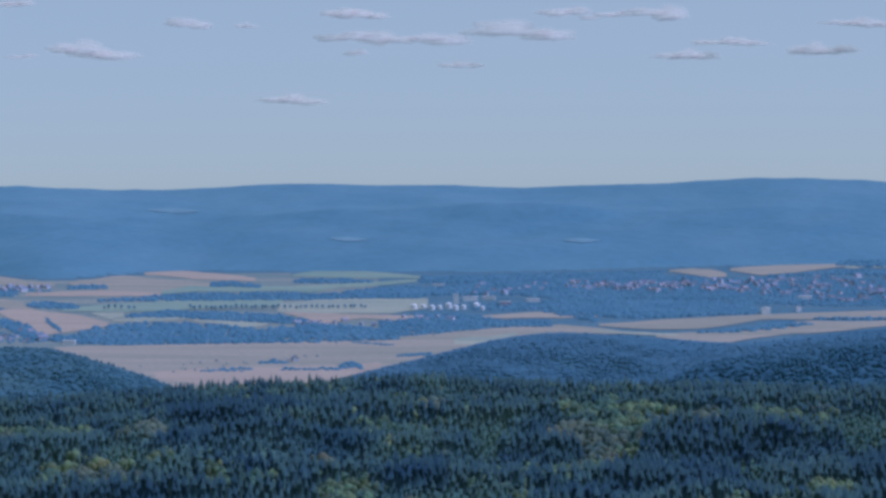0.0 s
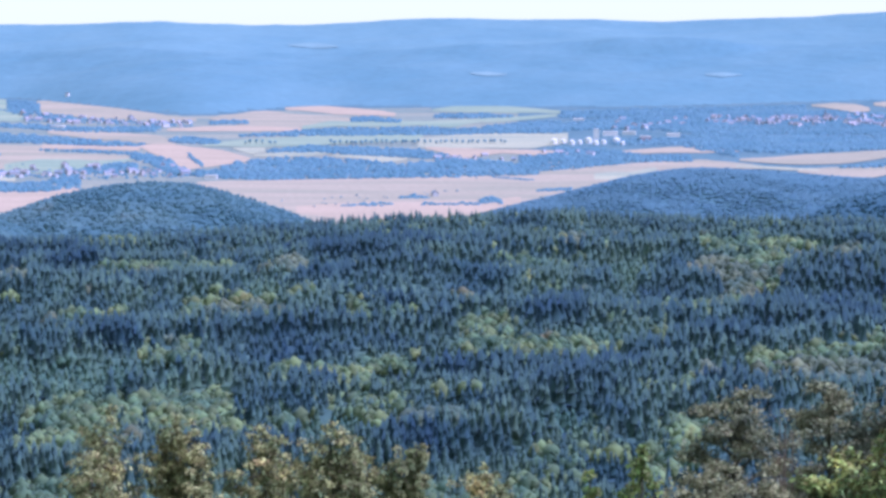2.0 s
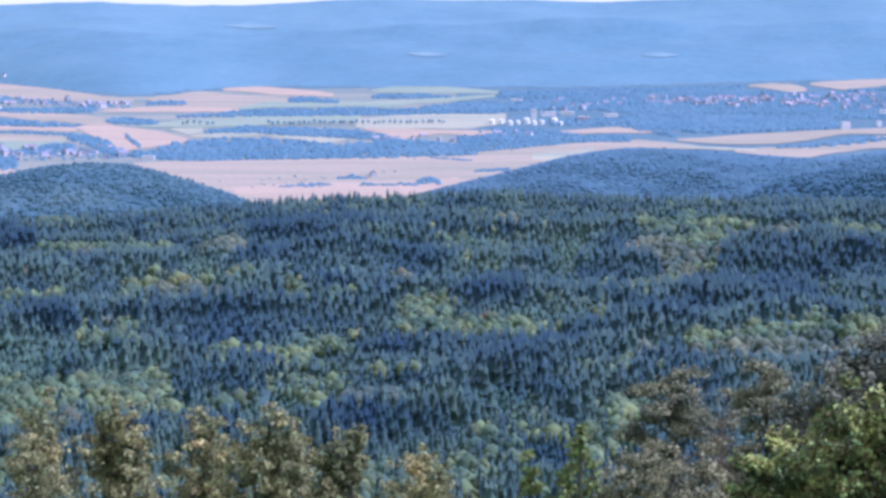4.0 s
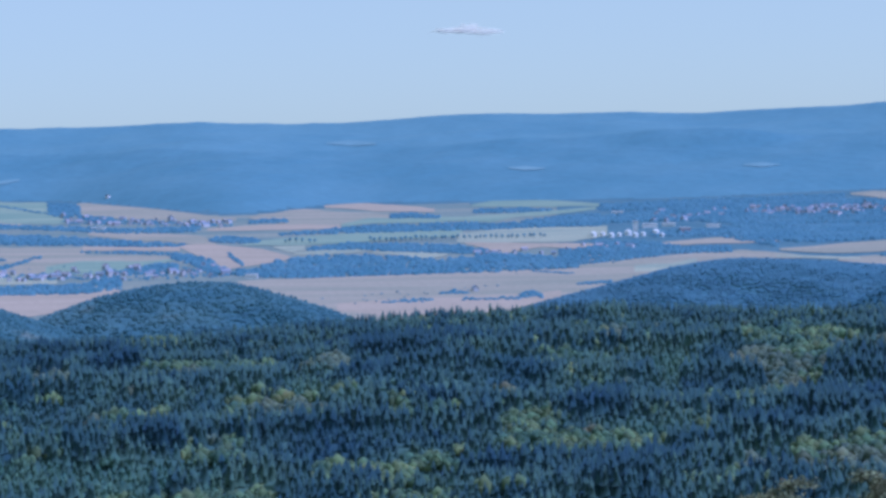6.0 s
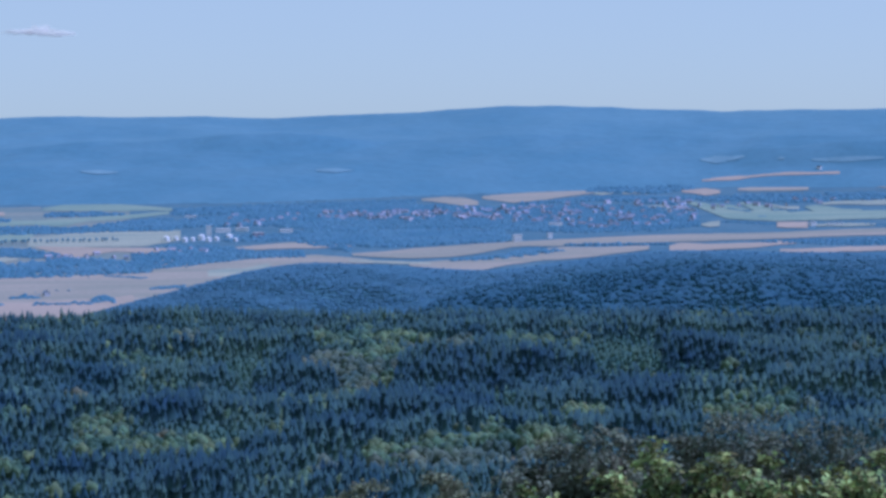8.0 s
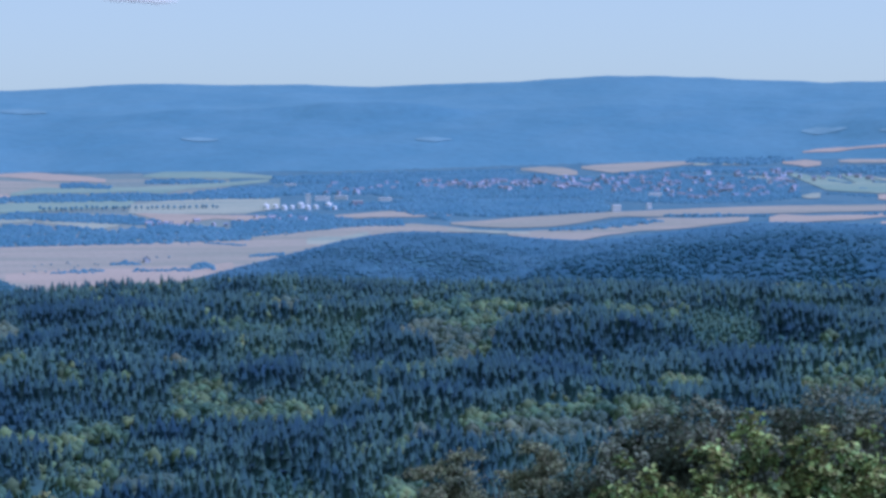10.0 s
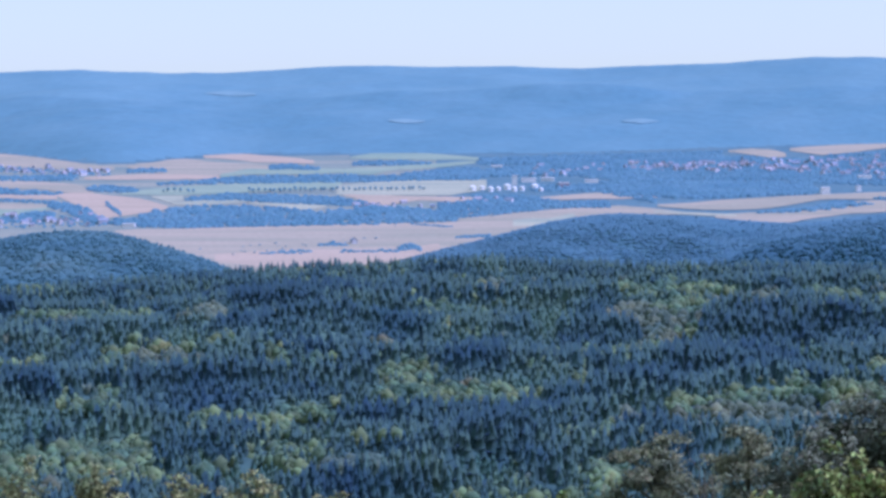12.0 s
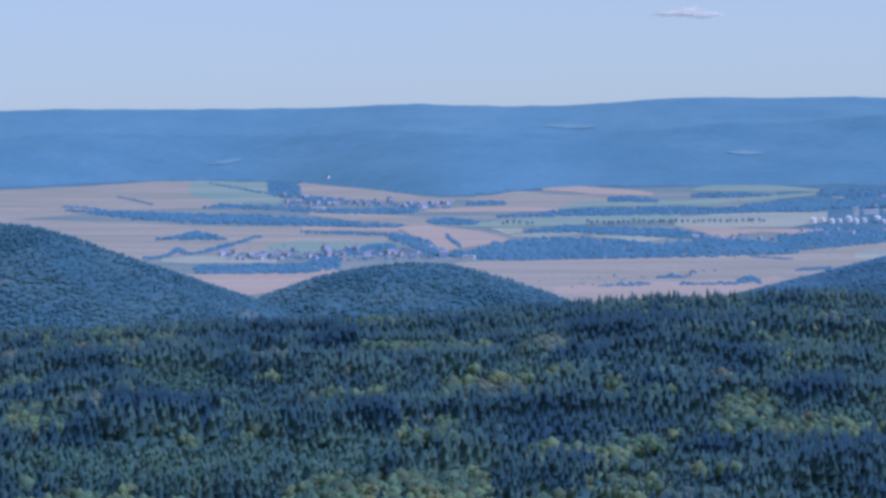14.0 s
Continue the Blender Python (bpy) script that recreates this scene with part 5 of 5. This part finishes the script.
# ---- single trees of the valley ----
def valley_tree(label, group):
    g = np.random.default_rng(71)
    tree = thing("valley_tree", label, "tree", group)
    v, f = canopy_shape(g, 6, 0)
    bm = bmesh.new()
    tube(bm, [(0, 0, -0.05), (0, 0, 0.3), (0, 0, 0.6)], [0.05, 0.04, 0.02], 6)
    part("trunk", bm, BARK, tree)
    part_mesh("crown", mesh_of("crown", v, f, [], flat=False, leaning=turned_up(v * (1, 1, 0))), PLAIN_WOOD, tree)
    return tree


def tree_row(label, group, runs, high, wide, seed, loose=0.012):
    g = np.random.default_rng(seed)
    az = np.concatenate([np.linspace(a0, a1, n) + g.uniform(-2 * loose, 2 * loose, n) for a0, a1, e0, e1, n in runs])
    el = np.concatenate([np.linspace(e0, e1, n) + g.uniform(-loose, loose, n) for a0, a1, e0, e1, n in runs])
    pos = place(az, spot(az, el), -0.2)
    n = len(az)
    stand_up(valley_tree(label, group), pos, g.uniform(*high, n), g.uniform(*wide, n), seed)


tree_row("small round tree in a straight roadside row", "roadside tree row", [(-7.7, -7.0, -2.56, -2.57, 6), (-5.75, -3.9, -2.58, -2.57, 17), (-3.85, -1.75, -2.57, -2.56, 18)], (7, 11), (4, 6), 72)
tree_row("single dark tree or bush in the dry field", "scattered field trees", [(-5.9, -4.4, -3.82, -3.78, 8), (-6.2, -4.5, -3.96, -3.91, 9), (-3.9, -2.8, -3.72, -3.66, 6), (-2.9, -1.6, -3.34, -3.30, 4), (-6.85, -6.75, -3.90, -3.89, 1), (-1.4, 0.2, -3.18, -3.14, 5), (-14.0, -12.6, -3.06, -3.02, 4)], (1.8, 3.6), (2.0, 3.8), 73, 0.05)

# ---- buildings ----
def object_mat(name, colours, rough=0.8):
    """A plain coat whose colour changes from thing to thing, a little weathered."""
    m = mat(name, colours[0], colours[0], 4.0, rough=rough, fine=0.12)
    nt = m.node_tree
    info, ramp = nt.nodes.new("ShaderNodeObjectInfo"), nt.nodes.new("ShaderNodeValToRGB")
    e = ramp.color_ramp.elements
    ramp.color_ramp.interpolation = "CONSTANT"
    e[0].color = (*colours[0], 1)
    e[1].position, e[1].color = 1 / len(colours), (*colours[1], 1)
    for i, c in enumerate(colours[2:], 2):
        x = e.new(i / len(colours))
        x.color = (*c, 1)
    nt.links.new(info.outputs["Random"], ramp.inputs["Fac"])
    hsv = [n for n in nt.nodes if n.type == "HUE_SAT"][0]
    nt.links.new(ramp.outputs["Color"], hsv.inputs["Color"])
    return m


# plaster and clay tiles shifted to blue-grey: haze painted into both
WALLS = object_mat("hazed_plaster", [(0.40, 0.42, 0.47), (0.33, 0.36, 0.42), (0.50, 0.50, 0.55), (0.32, 0.34, 0.39), (0.38, 0.38, 0.41)])
ROOFS = object_mat("hazed_clay_tiles", [(0.23, 0.26, 0.34), (0.29, 0.28, 0.34), (0.21, 0.26, 0.36), (0.23, 0.26, 0.35), (0.32, 0.31, 0.37)])
WHITE = mat("white_sheet_metal", (0.60, 0.62, 0.64), (0.70, 0.71, 0.72), 8, rough=0.5, fine=0.06)
SLATE = mat("dark_slate", (0.08, 0.09, 0.11), (0.13, 0.14, 0.16), 2, fine=0.2)


def gable_house(name, label, group, wide, long, high, pitch=0.75, roof_mat=None, wall_mat=None, chimney=True):
    """A house with gable walls, an overhanging roof and a chimney."""
    house = thing(name, label, "house", group)
    rise = wide / 2 * pitch
    bm = bmesh.new()
    x, y = wide / 2, long / 2
    low = [bm.verts.new((sx * x, sy * y, -1.5)) for sx, sy in ((-1, -1), (1, -1), (1, 1), (-1, 1))]
    up = [bm.verts.new((v.co.x, v.co.y, high)) for v in low]
    ends = [bm.verts.new((0, sy * y, high + rise)) for sy in (-1, 1)]
    bm.faces.new((low[0], low[1], up[1], ends[0], up[0]))
    bm.faces.new((low[2], low[3], up[3], ends[1], up[2]))
    bm.faces.new((low[1], low[2], up[2], up[1]))
    bm.faces.new((low[3], low[0], up[0], up[3]))
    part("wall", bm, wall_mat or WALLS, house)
    bm = bmesh.new()
    t, o = 0.28, 0.45
    for s in (-1, 1):
        ex, ez = s * (x + o), high - o * pitch
        a = [bm.verts.new(c) for c in ((0, -y - o, high + rise), (ex, -y - o, ez), (ex, y + o, ez), (0, y + o, high + rise))]
        b = [bm.verts.new(v.co + Vector((0, 0, t))) for v in a]
        bm.faces.new(b if s > 0 else b[::-1])
        for k in range(4):
            bm.faces.new((a[k], a[(k + 1) % 4], b[(k + 1) % 4], b[k]))
    bmesh.ops.recalc_face_normals(bm, faces=bm.faces)
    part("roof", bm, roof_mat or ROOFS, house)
    if chimney:
        bm = bmesh.new()
        box(bm, (0.7, 0.7, 1.6), (wide * 0.12, long * 0.2, high + rise + 0.2))
        part("chimney", bm, SLATE, house)
    return house


def storage_tank(wide, high):
    tank = thing("storage_tank", "round white steel storage tank with a shallow cone lid", "tank", "white storage tanks")
    bm = bmesh.new()
    bmesh.ops.create_cone(bm, cap_ends=True, segments=18, radius1=wide / 2, radius2=wide / 2, depth=high + 1, matrix=Matrix.Translation((0, 0, high / 2 - 0.5)))
    part("shell", bm, WHITE, tank)
    bm = bmesh.new()
    bmesh.ops.create_cone(bm, cap_ends=True, segments=18, radius1=wide / 2 + 0.15, radius2=0.6, depth=wide * 0.22, matrix=Matrix.Translation((0, 0, high + wide * 0.11)))
    part("lid", bm, WHITE, tank)
    bm = bmesh.new()
    tube(bm, [(wide / 2 + 0.3, 0, 0), (wide / 2 + 0.3, 0, high + 1)], [0.15, 0.15], 5)
    part("ladder", bm, SLATE, tank)
    return tank


def hall(label, wide, long, high, wall_mat):
    ob = thing("factory_hall", label, "hall", "factory halls")
    bm = bmesh.new()
    box(bm, (long, wide, high + 2), (0, 0, high / 2 - 1))
    part("wall", bm, wall_mat, ob)
    bm = bmesh.new()
    x, y = long / 2 + 0.3, wide / 2 + 0.3
    v = [bm.verts.new(c) for c in ((-x, -y, high), (x, -y, high), (x, 0, high + wide * 0.1), (-x, 0, high + wide * 0.1), (x, y, high), (-x, y, high))]
    bm.faces.new(v[:4])
    bm.faces.new((v[3], v[2], v[4], v[5]))
    ret = bmesh.ops.solidify(bm, geom=bm.faces[:], thickness=-0.35)
    part("roof", bm, WHITE, ob)
    return ob


def put(ob, az, el, turn):
    """Stands a thing on the valley floor at that direction."""
    p = place(np.array([az]), spot(az, el))[0]
    ob.matrix_basis = Matrix.Translation(p) @ Matrix.Rotation(radians(turn), 4, "Z")
    return ob


def settle(templates, regions, seed):
    """Houses over patches of the valley: degrees right from and to, low and high edge at both ends, how many."""
    g = np.random.default_rng(seed)
    own = [None] * len(templates)
    for a0, a1, low0, high0, low1, high1, n in regions:
        for i in range(n):
            f = (i + g.uniform(0.1, 0.9)) / n
            az = a0 + (a1 - a0) * f
            low, high = low0 + (low1 - low0) * f, high0 + (high1 - high0) * f
            el = g.uniform(low, high)
            k = int(g.integers(0, len(templates)))
            p = place(np.array([az]), spot(az, el))[0]
            s = g.uniform(0.5, 0.85)
            m = Matrix.Translation(p) @ Matrix.Rotation(g.uniform(0, math.tau), 4, "Z") @ Matrix.Diagonal((s, s, s, 1))
            if own[k] is None:
                own[k] = m
            else:
                copy_thing(templates[k], m)
    for ob, m in zip(templates, own):
        ob.matrix_basis = m


TOWN = [gable_house("house", "small plastered town house, its red-brown gable roof hazed to blue-grey", "town houses", 7.0, 8.5, 4.6),
        gable_house("house", "long pale plastered town house under a tiled roof", "town houses", 7.5, 13.0, 5.5),
        gable_house("house", "tall pale town house with a steep clay roof", "town houses", 7.5, 9.0, 7.5, 0.95),
        gable_house("house", "wide low farmhouse, its clay roof hazed to blue-grey", "town houses", 8.5, 12.0, 4.0, 0.6)]
settle(TOWN, [
    (2.8, 5.8, -2.14, -1.98, -2.20, -1.96, 62),
    (5.9, 8.6, -2.18, -1.92, -2.30, -1.88, 70),
    (8.4, 11.4, -2.42, -1.84, -2.30, -1.80, 85),
    (11.2, 14.5, -2.10, -1.80, -1.95, -1.75, 16),
    (0.6, 2.4, -2.30, -2.02, -2.25, -2.02, 14),
    (-12.7, -8.9, -2.02, -1.86, -2.18, -2.06, 42),
    (-14.2, -9.0, -3.28, -3.12, -3.32, -3.04, 44),
    (-3.4, -2.6, -2.98, -2.90, -2.98, -2.90, 7),
    (-2.6, 0.4, -3.02, -2.84, -2.90, -2.72, 10),
], 81)

first = storage_tank(8.5, 5.5)
for i, (az, size) in enumerate([(-0.66, 1.0), (-0.45, 0.8), (-0.25, 0.9), (-0.07, 0.75), (0.13, 1.1), (0.29, 0.9), (0.47, 0.8), (0.76, 1.1), (0.90, 0.7)]):
    ob = first if i == 0 else copy_thing(first, Matrix.Identity(4))
    put(ob, az, -2.57 + 0.02 * math.sin(i * 2.1), 30 * i)
    ob.matrix_basis = ob.matrix_basis @ Matrix.Diagonal((size, size, size, 1))
put(hall("long white factory hall with a low metal roof", 9, 20, 5, WHITE), 0.62, -2.38, 4)
put(hall("tall white plant building beside the tanks", 7, 7, 13, WHITE), 0.30, -2.45, 0)
put(hall("white factory hall with a shallow roof", 8, 18, 4.5, WHITE), 1.05, -2.36, -5)
put(hall("red-brown factory hall beside the tanks, hazed to blue-grey", 9, 14, 6, ROOFS), 1.42, -2.50, 8)
put(hall("low pale hall behind the tanks", 7, 18, 4, WHITE), 2.05, -2.40, 3)
put(hall("small pale hall at the edge of the town", 9, 16, 5, WHITE), -0.1, -2.08, 0)
put(hall("white cube-shaped building by the field", 9, 11, 8, WHITE), 7.32, -2.66, 5)
put(hall("small white building by the field", 6, 6, 7, WHITE), 8.06, -2.60, 10)
put(hall("long white supermarket hall in the town", 9, 18, 5, WHITE), 8.2, -2.33, 4)
put(hall("white barn at the village edge", 8, 14, 4, WHITE), -8.47, -3.33, 0)
put(hall("long white barn in the upper village", 8, 20, 4, WHITE), -11.9, -2.17, 0)
put(gable_house("farmhouse", "small white farmhouse alone in the dry field", "", 6, 8, 4), -3.38, -3.76, 20)
put(gable_house("house", "white house alone at the foot of the wooded ridge", "", 4.5, 6, 3.2, roof_mat=SLATE, wall_mat=WHITE), -11.67, -1.44, 60)
put(gable_house("house", "small white house in a clearing on the ridge slope", "", 5, 7, 3.5, roof_mat=SLATE, wall_mat=WHITE), 14.16, -1.08, 40)
put(hall("bright white hall at the edge of the green fields", 7, 8, 5, WHITE), 14.01, -2.36, 10)
put(hall("long pale hall beside the green fields", 6, 22, 3, WHITE), 14.5, -2.35, 4)


def church(az, el):
    ob = thing("church", "village church with a dark pointed spire", "church")
    bm = bmesh.new()
    box(bm, (5, 5, 16), (0, 0, 7))
    part("tower", bm, WALLS, ob)
    bm = bmesh.new()
    bmesh.ops.create_cone(bm, cap_ends=True, segments=4, radius1=4.0, radius2=0.1, depth=13, matrix=Matrix.Translation((0, 0, 21.5)) @ Matrix.Rotation(math.pi / 4, 4, "Z"))
    part("spire", bm, SLATE, ob)
    bm = bmesh.new()
    box(bm, (8, 14, 8), (0, 9.4, 3))
    part("nave", bm, WALLS, ob)
    bm = bmesh.new()
    v = [bm.verts.new(c) for c in ((-4.4, 2.6, 7), (4.4, 2.6, 7), (0, 2.6, 11), (-4.4, 16.8, 7), (4.4, 16.8, 7), (0, 16.8, 11))]
    for f in ((0, 1, 2), (5, 4, 3), (0, 2, 5, 3), (1, 4, 5, 2), (0, 3, 4, 1)):
        bm.faces.new([v[i] for i in f])
    part("roof", bm, SLATE, ob)
    put(ob, az, el, 20)
    ob.matrix_basis = ob.matrix_basis @ Matrix.Diagonal((0.5, 0.5, 0.5, 1))


church(5.46, -2.00)
